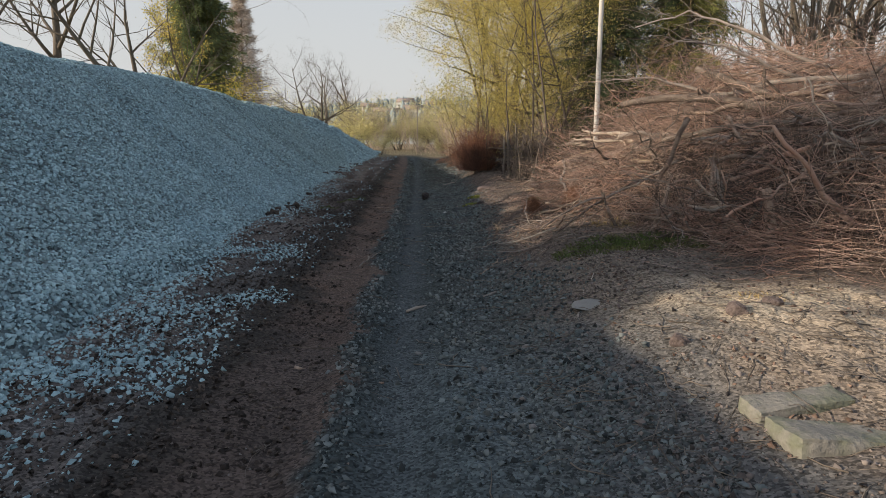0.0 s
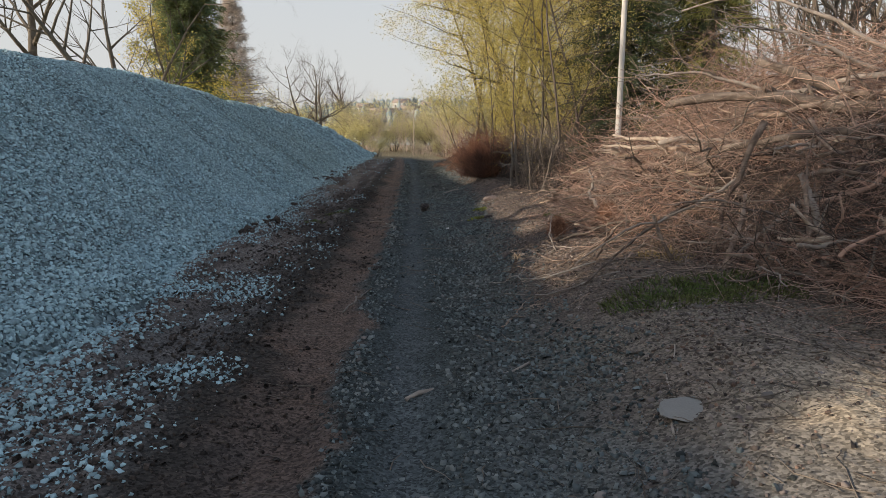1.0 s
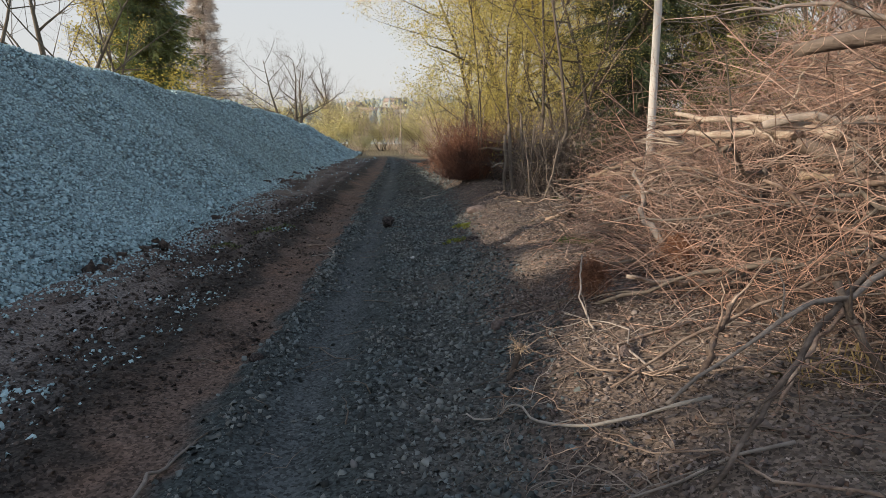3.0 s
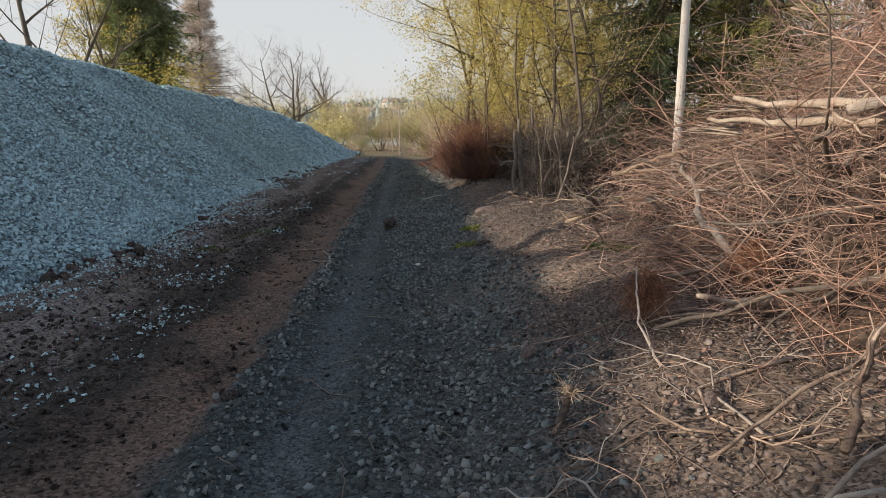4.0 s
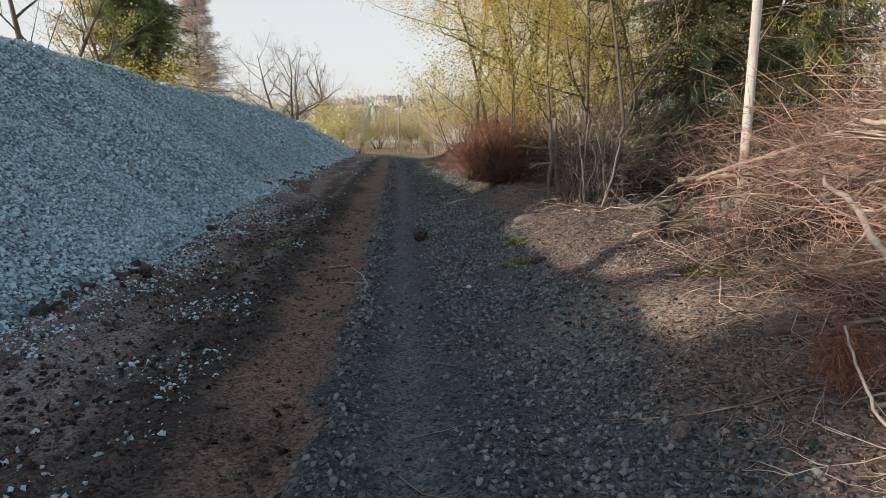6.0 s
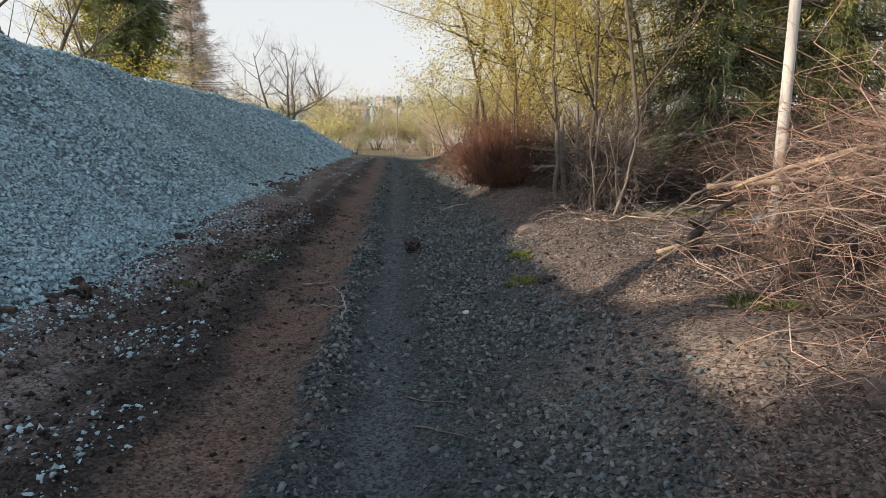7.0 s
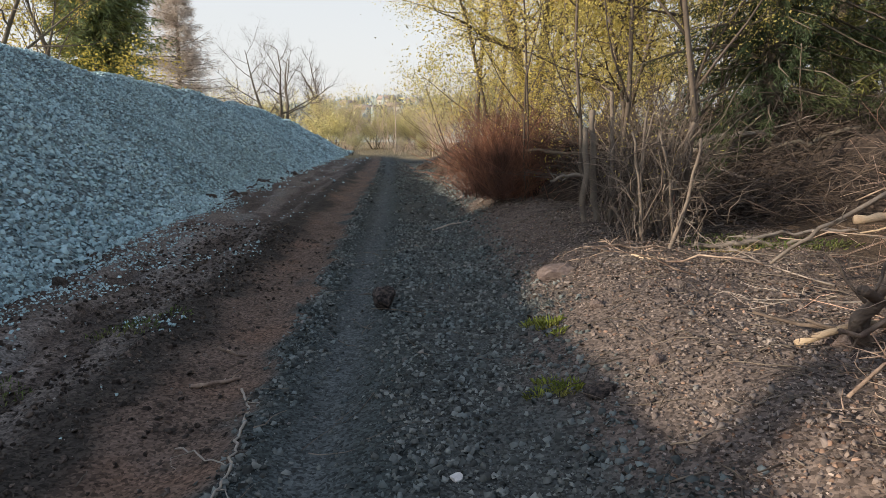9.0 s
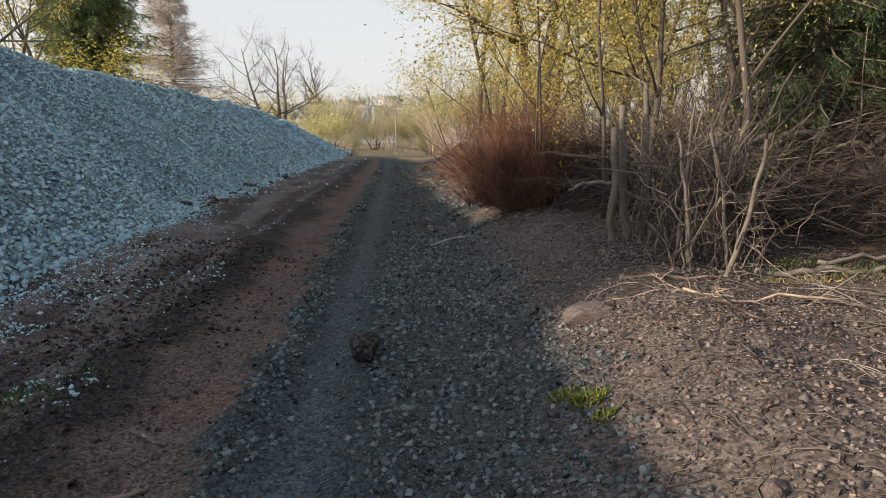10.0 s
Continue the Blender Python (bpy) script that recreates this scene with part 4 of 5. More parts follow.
    stick("branch", heap, a, b, thick, thick * 0.5, (M_GREYBRANCH, M_BRANCH, M_TWIG, M_SPLITWOOD, M_GREYBRANCH, M_BRANCH, M_TWIG)[k % 7], 900 + k, 0.08, int(r.integers(1, 4)), 9, sides=6)

# long splinters where the pale logs were torn
r = np.random.default_rng(420)
for k in range(16):
    a = np.array((2.30, 11.48, 1.60) if k % 2 else (2.20, 11.62, 1.46)) + r.normal(size=3) * (0.03, 0.03, 0.018)
    stick("splinter", heap, a + (-0.05 - 0.14 * r.random(), 0.05 * r.normal(), 0.04 * r.normal()), a + (0.20, -0.12, -0.02), 0.002, 0.011, M_SPLITWOOD, 430 + k, 0.02, 0, 7, sides=4)

# sticks lying about, each on its own
for k, (a, b, r0, label) in enumerate((
        ((-0.82, 4.56), (-0.20, 4.31), 0.016, "dark stick lying across the track"), ((-0.2, 6.05), (0.62, 6.55), 0.022, "long grey stick lying on the gravel"),
        ((0.50, 7.45), (0.72, 7.95), 0.016, "short pale stick on the track"), ((-0.95, 8.1), (-0.80, 8.75), 0.014, "short pale stick beside the brown rut"),
        ((1.2, 16.75), (1.95, 16.70), 0.022, "crooked grey branch lying on the bank"), ((1.55, 16.45), (2.75, 15.55), 0.02, "long peeled stick on bare soil"),
        ((1.65, 16.1), (2.7, 15.75), 0.013, "thin brown stick on bare soil"), ((1.65, 14.05), (3.2, 14.5), 0.03, "stripped pale pole lying on the bank"),
        ((1.0, 7.0), (2.5, 6.75), 0.012, "thin grey stick across the bank"), ((1.1, 6.0), (2.0, 5.5), 0.010, "thin grey stick across the bank"),
        ((-1.26, 14.57), (-1.12, 14.2), 0.011, "pale crooked root on the ridge between ruts"), ((-1.12, 14.2), (-1.03, 13.65), 0.012, "pale crooked root on the ridge between ruts"), ((-1.03, 13.65), (-0.96, 13.2), 0.010, "pale crooked root on the ridge between ruts"), ((-1.36, 13.87), (-1.01, 13.57), 0.007, "thin pale root on the ridge between ruts"), ((-1.63, 15.24), (-1.40, 15.12), 0.02, "short pale stick in the brown rut"), ((-0.22, 20.0), (0.3, 20.2), 0.02, "grey stick lying before the red bush"), ((-1.55, 14.55), (-1.32, 14.75), 0.02, "short brown stick in the brown rut"), ((1.35, 12.75), (2.55, 12.2), 0.014, "long thin stick on the bank"),
        ((1.4, 12.4), (2.7, 11.9), 0.012, "long thin stick on the bank"), ((1.15, 5.2), (1.45, 6.1), 0.009, "thin twig on sandy soil"))):
    r0 = r0 * 0.72
    za, zb = gz(*a) + r0 * 0.8, gz(*b) + r0 * 0.8
    stick("stick", None, (*a, za), (*b, zb), r0, r0 * 0.6, M_BAREWOOD if "peeled" in label or "stripped" in label else M_PALEROOT if "root" in label else (M_BRANCH, M_GREYBRANCH)[k % 2], 500 + k, 0.07, 2, 11, label, "stick", "loose sticks")

# small twigs strewn over track and bank
def strewn(n, r):
    x, y = 0.6 + 2.6 * r.random(n) ** 0.8, 2.5 + 18 * r.random(n)
    m = r.random(n) < 0.08
    x = np.where(m, -1.3 + 2.0 * r.random(n), x) - np.where(m, 0.06 * (y - 8), 0)
    return np.stack([x, y, ground_h(x, y) + 0.012], 1)


P, R = twig_mass(2600, strewn, lambda n, r: r.normal(size=(n, 3)) * (1, 1, 0.12), (0.08, 0.45), (0.002, 0.006), 110, 5, 0.12)
P[..., 2] = np.maximum(ground_h(P[..., 0], P[..., 1]) + 0.006, np.minimum(P[..., 2], ground_h(P[..., 0], P[..., 1]) + 0.05))
put("strewn_twigs", raw_mesh("strewn_twigs", *tubes(P, R, 3), [M_STEM]), None, "thin broken twigs strewn over the ground", "twigs", kind="stuff")


def limb_line(pts, k=18):
    """A smooth line of k points through a few given ones."""
    q = np.array(pts, float)
    j = np.linspace(0, len(q) - 1, k)
    P = np.stack([np.interp(j, np.arange(len(q)), q[:, c]) for c in range(3)], 1)
    P[1:-1] = (P[:-2] + P[1:-1] * 2 + P[2:]) / 4
    return P


def lying_branch(pts, r0, r1, mat, label, seed, shoots=5):
    """A crooked branch with its side shoots, lying on the bank; heights are above the ground."""
    r = np.random.default_rng(seed)
    x0, y0 = pts[0][:2]
    ob = thing("fallen_branch", x0, y0, label, "branch", "fallen branches", 0.0)
    P = limb_line([(x, y, gz(x, y) + z) for x, y, z in pts]) + r.normal(size=(18, 3)) * 0.006
    rad = np.linspace(r0, r1, 18) * (1 + 0.08 * r.normal(size=18))
    put("stem", raw_mesh("stem", *tubes((P - (x0, y0, 0))[None], rad[None], 7), [mat], smooth=True), ob)
    for _ in range(shoots):
        i = int(r.integers(3, 16))
        way = (P[i + 1] - P[i - 1]) / np.linalg.norm(P[i + 1] - P[i - 1]) + r.normal(size=3) * (0.5, 0.5, 0.4)
        q = clear_ground(bent(P[i], P[i] + way * (0.12 + 0.25 * r.random()), 6, 0.12, r))
        put("side_twig", raw_mesh("side_twig", *tubes((q - (x0, y0, 0))[None], np.linspace(rad[i] * 0.5, rad[i] * 0.2, 6)[None], 5), [mat], smooth=True), ob)


lying_branch(((0.46, 8.95, 0.02), (0.58, 8.80, 0.03), (0.72, 8.88, 0.06), (0.80, 8.62, 0.04), (1.05, 8.45, 0.05), (1.45, 8.35, 0.08)), 0.004, 0.008, M_PALEROOT, "crooked pale branch lying at the track's edge", 470, 6)
lying_branch(((1.15, 8.75, 0.03), (1.6, 8.95, 0.12), (2.2, 9.15, 0.28), (3.2, 9.5, 0.5)), 0.006, 0.013, M_BRANCH, "long brown branch leaning on the brush heap", 471, 8)
lying_branch(((1.25, 7.85, 0.04), (1.6, 8.15, 0.15), (1.9, 8.45, 0.28), (2.6, 9.0, 0.55)), 0.008, 0.016, M_DARKLOG, "dark bent branch leaning on the brush heap", 472, 6)
lying_branch(((1.50, 8.6, 0.04), (1.62, 8.75, 0.18), (1.80, 8.95, 0.30)), 0.018, 0.012, M_BRANCH, "short broken branch propped on the bank", 473, 2)
lying_branch(((1.28, 10.1, 0.35), (1.22, 9.8, 0.20), (1.25, 9.55, 0.02)), 0.005, 0.008, M_GREYBRANCH, "thin pale stick leaning on the root tangle", 474, 2)

# broken stake with a torn fibrous top
stake = thing("broken_stake", 0.80, 9.36, "short dark broken stake with a torn fibrous top", "stake")
put("shaft", raw_mesh("shaft", *tubes(limb_line(((-0.07, -0.06, -0.03), (-0.02, -0.02, 0.08), (0.0, 0.0, 0.17)))[None], np.linspace(0.014, 0.022, 18)[None], 7), [M_DARKLOG], smooth=True), stake)
P, R = twig_mass(70, lambda n, r: r.normal(size=(n, 3)) * (0.016, 0.016, 0.01) + (0, 0, 0.14), lambda n, r: r.normal(size=(n, 3)) * (0.8, 0.8, 0.5) + (0, 0, 0.25), (0.03, 0.11), (0.001, 0.0024), 475, 5, 0.25)
put("fibre", raw_mesh("fibre", *tubes(P, R, 3), [M_BAREWOOD]), stake, "straw-coloured torn fibres", kind="stuff")

# loose fans of thin red shoots before the heap
for k, (x, y, n, way) in enumerate(((3.5, 6.1, 80, (-1.0, 0.35, 0.03)), (4.1, 6.8, 90, (-1.0, 0.15, 0.10)), (3.8, 7.3, 70, (-0.9, -0.4, 0.08)), (3.3, 6.6, 50, (-1.0, -0.1, 0.04)))):
    ob = thing("cut_shoots", x, y, "loose fan of thin cut red shoots on the ground", "brushwood", "cut shoots")
    base = np.array(ob.matrix_basis.translation)
    sets = []
    for P, R in sprays(n, lambda m, q: base + q.normal(size=(m, 3)) * (0.25, 0.28, 0.06) + (0, 0, 0.12), lambda m, q: np.array(way) + q.normal(size=(m, 3)) * (0.3, 0.4, 0.12), (0.3, 1.1), (0.002, 0.006), 480 + k, 2, 0.2, 0.2):
        sets.append(tubes(clear_ground(P) - base, R, 3))
    put("shoot", raw_mesh("shoot", *join(sets), [M_TWIG], smooth=True), ob, kind="stuff")


# root tangle at the edge of the bank, with a fallen crown of thin branches
def fibres(x, y, z, n, spread, size, seed):
    r = np.random.default_rng(seed)
    A = np.array((x, y, z)) + r.normal(size=(n, 3)) * spread
    D = r.normal(size=(n, 3)) * (0.5, 0.5, 0.25) + (-0.15, -0.1, -1.0)
    D /= np.linalg.norm(D, axis=1, keepdims=True)
    s = np.linspace(0, 1, 6)[None, :, None]
    off = np.cumsum(r.normal(size=(n, 6, 3)), 1) * size * 0.16
    P = clear_ground(A[:, None] + D[:, None] * size * s * (0.4 + r.random((n, 1, 1))) + off)
    return P, np.full((n, 6), 0.0017) * np.linspace(1, 0.5, 6)[None]


for x, y, z, n, label in ((1.38, 10.2, 0.58, 420, "rust-brown tangle of fine roots hanging on the bank"), (2.0, 10.3, 0.75, 260, "rust-brown tangle of fine roots among sticks")):
    P, R = fibres(x, y, z, n, 0.035, 0.15, int(n))
    put("root_tangle", raw_mesh("root_tangle", *tubes(P, R, 3), [M_ROOT]), None, label, "roots")


# ---- trees ----
def grow(base, way, size, radius, levels, kids, r, spread=0.7, lift=0.15, sway=0.10, taper=0.35, ratio=0.6, first=0.35):
    """A branching skeleton: (level, limb, points, radii) for every branch; limb counts the first branches of the stem."""
    out, count = [], [0]

    def branch(a, d, ln, rad, level, limb):
        d = d / np.linalg.norm(d)
        k = 7
        pts = [np.array(a, float)]
        dd = d.copy()
        for _ in range(k - 1):
            dd = dd + r.normal(size=3) * sway + np.array((0, 0, lift * (0.5 if level else 0.2)))
            dd /= np.linalg.norm(dd)
            pts.append(pts[-1] + dd * ln / (k - 1))
        pts = np.array(pts)
        rr = np.linspace(rad, rad * taper, k)
        out.append((level, limb, pts, rr))
        if level + 1 >= levels:
            return
        for i in range(kids[level]):
            s = first + (1 - first) * (i + r.random()) / kids[level] if level == 0 else 0.2 + 0.8 * r.random()
            j = min(int(s * (k - 1)), k - 2)
            f = s * (k - 1) - j
            p = pts[j] * (1 - f) + pts[j + 1] * f
            t = pts[j + 1] - pts[j]
            side = np.cross(t, r.normal(size=3))
            side /= np.linalg.norm(side) + 1e-9
            nd = t / np.linalg.norm(t) * (1 - spread * 0.6) + side * spread
            if level == 0:
                count[0] += 1
            branch(p, nd, ln * ratio * (0.6 + 0.6 * r.random()) * (1.15 - 0.5 * s), max(rr[j] * 0.5, 0.003), level + 1, count[0])
    branch(base, np.array(way, float), size, radius, 0, 0)
    return out


def limb_mesh(rows):
    sets = []
    for lv, sd in ((1, 6), (2, 4), (3, 3)):
        few = 1 if lv == 1 else 3
        pq = [(p[::few], q[::few]) for l, _, p, q in rows if l == lv]
        if pq:
            sets.append(tubes(np.array([p for p, _ in pq]), np.array([q for _, q in pq]), sd))
    return join(sets)


def tips(sk, level, n, r, spread):
    rows = np.array([p for l, _, p, _ in sk if l >= level])
    i, j = r.integers(0, len(rows), n), r.integers(1, 7, n)
    return rows[i, j] + r.normal(size=(n, 3)) * spread


def leafy(name, x, y, label, category, stems, size, radius, levels, kids, bark, leaf, count, leaf_size, seed, lean=(0, 0), spread=0.7, lift=0.15, ratio=0.6, group="", wide=0.4, from_level=2, first=0.35, fuzz=0.12, sway=0.10, zoff=0.0, fine_parts=True, top=99.0):
    """A broad-leaved tree or shrub of one or more stems, with or without leaves."""
    r = np.random.default_rng(seed)
    ob = thing(name, x, y, label, category, group, gz(x, y) + zoff)
    sk = []
    for s in range(stems):
        a = r.random() * 6.28
        base = (0.0, 0.0, -0.1) if stems == 1 else (wide * 0.4 * math.cos(a), wide * 0.4 * math.sin(a), -0.1)
        d = (lean[0] + (wide * 0.6 * math.cos(a) if stems > 1 else 0), lean[1] + (wide * 0.6 * math.sin(a) if stems > 1 else 0), 1.0)
        one = grow(base, d, size * (1 if s == 0 else 0.7 + 0.4 * r.random()), radius * (1 if s == 0 else 0.6 + 0.5 * r.random()), levels, kids, r, spread, lift, sway, 0.12, ratio, first)
        put("trunk" if radius > 0.04 else "stem", raw_mesh("trunk", *tubes(one[0][2][None], one[0][3][None], 9), [bark], smooth=True), ob)
        if not fine_parts or radius <= 0.04:
            put("twigwork", raw_mesh("twigwork", *limb_mesh([t for t in one if t[1]]), [bark], smooth=True), ob, kind="stuff")
        else:
            for t in one:
                if t[0] == 1:
                    put("limb", raw_mesh("limb", *tubes(t[2][None], t[3][None], 6), [bark], smooth=True), ob)
            put("twigwork", raw_mesh("twigwork", *limb_mesh([t for t in one if t[0] > 1]), [bark], smooth=True), ob, kind="stuff")
        sk += one
    if count:
        C = tips(sk, from_level, count, r, fuzz)
        v, f = leaves(C[C[:, 2] < top], leaf_size, r)
        put("crown", raw_mesh("crown", v, f, [leaf]), ob, "sparse small young leaves")
    return ob


def conifer(name, x, y, label, size, width, needle, light, seed, low=0.06, dense=1.0, droop=0.35, spray=0.26, group="", slim=0.08, point=0.8):
    """A spruce: a straight trunk, whorls of drooping branches and hanging sprays."""
    r = np.random.default_rng(seed)
    ob = thing(name, x, y, label, "conifer", group)
    k = 8
    P = np.stack([np.linspace(0, 0.15, k), np.zeros(k), np.linspace(-0.1, size, k)], 1)
    put("trunk", raw_mesh("trunk", *tubes(P[None], np.linspace(size * 0.013 + 0.04, 0.02, k)[None], 9), [M_BARK], smooth=True), ob)
    n = int(30 * size * dense ** 0.5)
    h = low + (1 - low) * r.random(n) ** (0.85 if point < 1 else 1.5)
    a = r.random(n) * 6.283
    # boughs of uneven length, longer on some sides, so that the outline is ragged
    lobe = 1 + 0.22 * np.sin(3 * a + 5 * h + seed) + 0.16 * np.sin(7 * a - 23 * h)
    ln = width * (1.02 - h) ** point * (0.55 + 0.55 * r.random(n)) * lobe
    s = np.linspace(0, 1, 7)[None]
    rise = (0.30 - 0.25 * (1 - h) + 0.12 * r.normal(size=n))[:, None]
    zz = h[:, None] * size + ln[:, None] * (rise * s - droop * s ** 2 + 0.12 * s ** 4)
    B = np.stack([np.cos(a)[:, None] * ln[:, None] * s, np.sin(a)[:, None] * ln[:, None] * s, zz], -1)
    B += np.cumsum(r.normal(size=B.shape), 1) * 0.03
    put("branchwork", raw_mesh("branchwork", *tubes(B[:, ::2], (0.010 + 0.010 * ln[:, None]) * np.linspace(1, 0.2, 4)[None], 3), [M_BARK]), ob, kind="stuff")
    per = int(95 * dense)
    i = np.repeat(np.arange(n), per)
    f = r.random(len(i)) ** 0.6
    j = np.minimum((f * 6).astype(int), 5)
    w = (f * 6 - j)[:, None]
    C = B[i, j] * (1 - w) + B[i, j + 1] * w
    out = B[i, 6] - B[i, 0]
    out /= np.linalg.norm(out, axis=1, keepdims=True) + 1e-9
    side = np.cross(out, [0, 0, 1.0]) * r.normal(size=(len(i), 1))
    # twigs of the bough stand off sideways and hang; the sprays sit on them
    C = C + side * spray * 0.9 * (1.1 - f[:, None]) + np.array([0, 0, -1.0]) * spray * (droop + 0.3) * np.abs(r.normal(size=(len(i), 1)))
    d = out * 0.55 + r.normal(size=C.shape) * (0.45, 0.45, 0.30) + np.array([0, 0, -1.0]) * (0.1 + droop * r.random((len(i), 1)))
    d /= np.linalg.norm(d, axis=1, keepdims=True)
    ls = spray * (0.5 + 0.8 * r.random((len(i), 1))) * (1.1 - 0.4 * f[:, None])
    tip = C + d * ls + np.array([0, 0, -0.12]) * ls
    mid = C + d * ls * 0.5
    b = np.cross(d, r.normal(size=d.shape))
    b *= ls * slim / (np.linalg.norm(b, axis=1, keepdims=True) + 1e-9)
    c = np.cross(d, b)
    V = np.stack([C, mid + b + 0.3 * c, tip, mid - b + 0.3 * c], 1)
    # whole boughs take the second tone, on some trees the painted sunlit one
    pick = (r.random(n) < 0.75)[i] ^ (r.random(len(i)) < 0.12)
    for keep, mat, label in ((pick, needle, "drooping sprays of needles"), (~pick, light, "sprays of needles in the second tone")):
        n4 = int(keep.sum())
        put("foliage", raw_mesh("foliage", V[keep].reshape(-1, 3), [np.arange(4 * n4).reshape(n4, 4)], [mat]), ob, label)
    return ob


# crooked thin branches fallen on the bank before the heap
r = np.random.default_rng(450)
for k in range(22):
    x, y = 1.0 + 1.5 * r.random(), 7.2 + 9.0 * r.random()
    if k < 8:
        x, y = 0.85 + 0.5 * r.random(), 7.5 + 1.6 * r.random()
    a = r.normal() * 0.6 + 3.1
    sk = grow((0, 0, 0.03), (math.cos(a), math.sin(a), 0.12), 0.6 + 0.8 * r.random(), 0.006 + 0.004 * r.random(), 3, (6, 4), r, 0.6, 0.0, 0.32, 0.25, 0.5, 0.2)
    ob = thing("fallen_branch", x, y, "crooked bare branch fallen on the stony bank", "branch", "fallen branches", 0.0)
    mat = (M_GREYBRANCH, M_BRANCH, M_BRANCH)[k % 3]
    sets = []
    for l, _, p, q in sk:
        p = p * (1, 1, 0.5) + (x + 0.5, y, 0)
        p[:, 2] = ground_h(p[:, 0], p[:, 1]) + np.maximum(p[:, 2], 0.008)
        tube = tubes((p - (x, y, 0))[None], q[None], 5)
        if l == 0:
            put("stem", raw_mesh("stem", *tube, [mat], smooth=True), ob)
        elif np.min(p[:, 0]) > 0.6:
            sets.append(tube)
    if sets:
        put("side_twig", raw_mesh("side_twig", *join(sets), [mat], smooth=True), ob, kind="stuff")

# left, behind the gravel pile
BARE = "bare grey-brown tree with crooked limbs behind the gravel"
leafy("bare_tree", -14.1, 29.0, BARE, "tree", 1, 9, 0.20, 4, (8, 5, 4), M_BARK, None, 0, 0, 301, spread=0.75, wide=0.5, lift=0.12, first=0.42)
leafy("bare_tree", -19.5, 33.3, BARE, "tree", 1, 13, 0.30, 4, (12, 8, 6), M_BARK, None, 0, 0, 302, spread=0.65, lift=0.2, first=0.35)
leafy("bare_tree", -23.5, 34.0, BARE, "tree", 1, 13, 0.30, 4, (12, 8, 6), M_BARK, None, 0, 0, 303, spread=0.65, lift=0.2, first=0.35)
leafy("bare_tree", -14.0, 31.0, "leaning bare tree with forked trunk behind the gravel", "tree", 3, 8.0, 0.19, 4, (6, 5, 4), M_BARK, None, 0, 0, 304, lean=(0.35, 0), wide=0.7)
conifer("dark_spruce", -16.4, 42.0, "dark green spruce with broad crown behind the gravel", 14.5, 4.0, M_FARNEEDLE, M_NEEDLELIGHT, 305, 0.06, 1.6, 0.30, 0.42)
leafy("yellow_shrub", -15.4, 38.0, "yellow-green shrub in young leaf behind the gravel", "shrub", 7, 4.6, 0.03, 3, (9, 6), M_PALEBARK, M_YELLOW, 5200, 0.12, 306, wide=0.9, from_level=1, fuzz=0.2)
leafy("ivy_tree", -14.6, 37.0, "tree hung with yellow-green leaves behind the gravel", "tree", 2, 9, 0.10, 4, (9, 6, 4), M_BARK, M_GREENLEAF, 4200, 0.11, 307, wide=0.3, fuzz=0.2, spread=0.55, ratio=0.38)
conifer("brown_larch", -19.3, 58.8, "leafless brown conical larch behind the gravel", 15.0, 4.7, M_BROWNNEEDLE, M_BROWNNEEDLE, 308, 0.03, 1.0, 0.14, 0.5, "", 0.035, 1.05)
leafy("bare_tree", -15.2, 70.4, "wide bare tree with upswept limbs beyond the gravel", "tree", 3, 9.5, 0.22, 4, (9, 9, 8), M_BARK, None, 0, 0, 317, wide=0.6, spread=0.8, lift=0.14, first=0.25, sway=0.15, ratio=0.55)
leafy("bare_tree", -17.0, 105.0, "wide bare tree with upswept limbs beyond the gravel", "tree", 3, 14.0, 0.24, 4, (13, 9, 7), M_PALEBARK, None, 0, 0, 310, wide=0.35, spread=0.6, lift=0.18, first=0.15, sway=0.13, ratio=0.42)
leafy("yellow_shrub", -13.0, 80.0, "yellow-green shrub at the far end of the gravel", "shrub", 8, 3.6, 0.04, 3, (8, 6), M_PALEBARK, M_PALELEAF, 4000, 0.22, 311, wide=1.2, from_level=1, fuzz=0.3)
# unseen trees added beside the left row, whose shade falls on the bank
leafy("bare_tree", -15.0, 5.9, BARE, "tree", 1, 12, 0.28, 4, (11, 8, 5), M_BARK, None, 0, 0, 312, spread=0.8, first=0.2)
conifer("dark_spruce", -15.5, 0.2, "unseen dark green spruce behind the gravel, added for its shade", 12.0, 2.6, M_NEEDLE, M_NEEDLE, 313, 0.15, 0.9, 0.3, 0.5)
for k, (x, y) in enumerate(((-15.0, 11.5), (-15.5, 12.6), (-15.0, 13.7))):
    conifer("dark_spruce", x, y, "unseen dark green young spruce behind the gravel, added for its shade", 7.1, 3.2, M_NEEDLE, M_NEEDLE, 325 + k, 0.1, 0.7, 0.3, 0.45)
conifer("dark_spruce", -15.2, 4.2, "unseen dark green young spruce behind the gravel, added for its shade", 6.7, 1.5, M_NEEDLE, M_NEEDLE, 318, 0.1, 0.8, 0.3, 0.4)
leafy("bare_tree", -17.0, 16.0, BARE, "tree", 1, 12, 0.22, 4, (10, 8, 5), M_BARK, None, 0, 0, 314, spread=0.8, first=0.2)

# right: trees in young yellow leaf
YEL = "slender tree in sparse yellow-green young leaf"
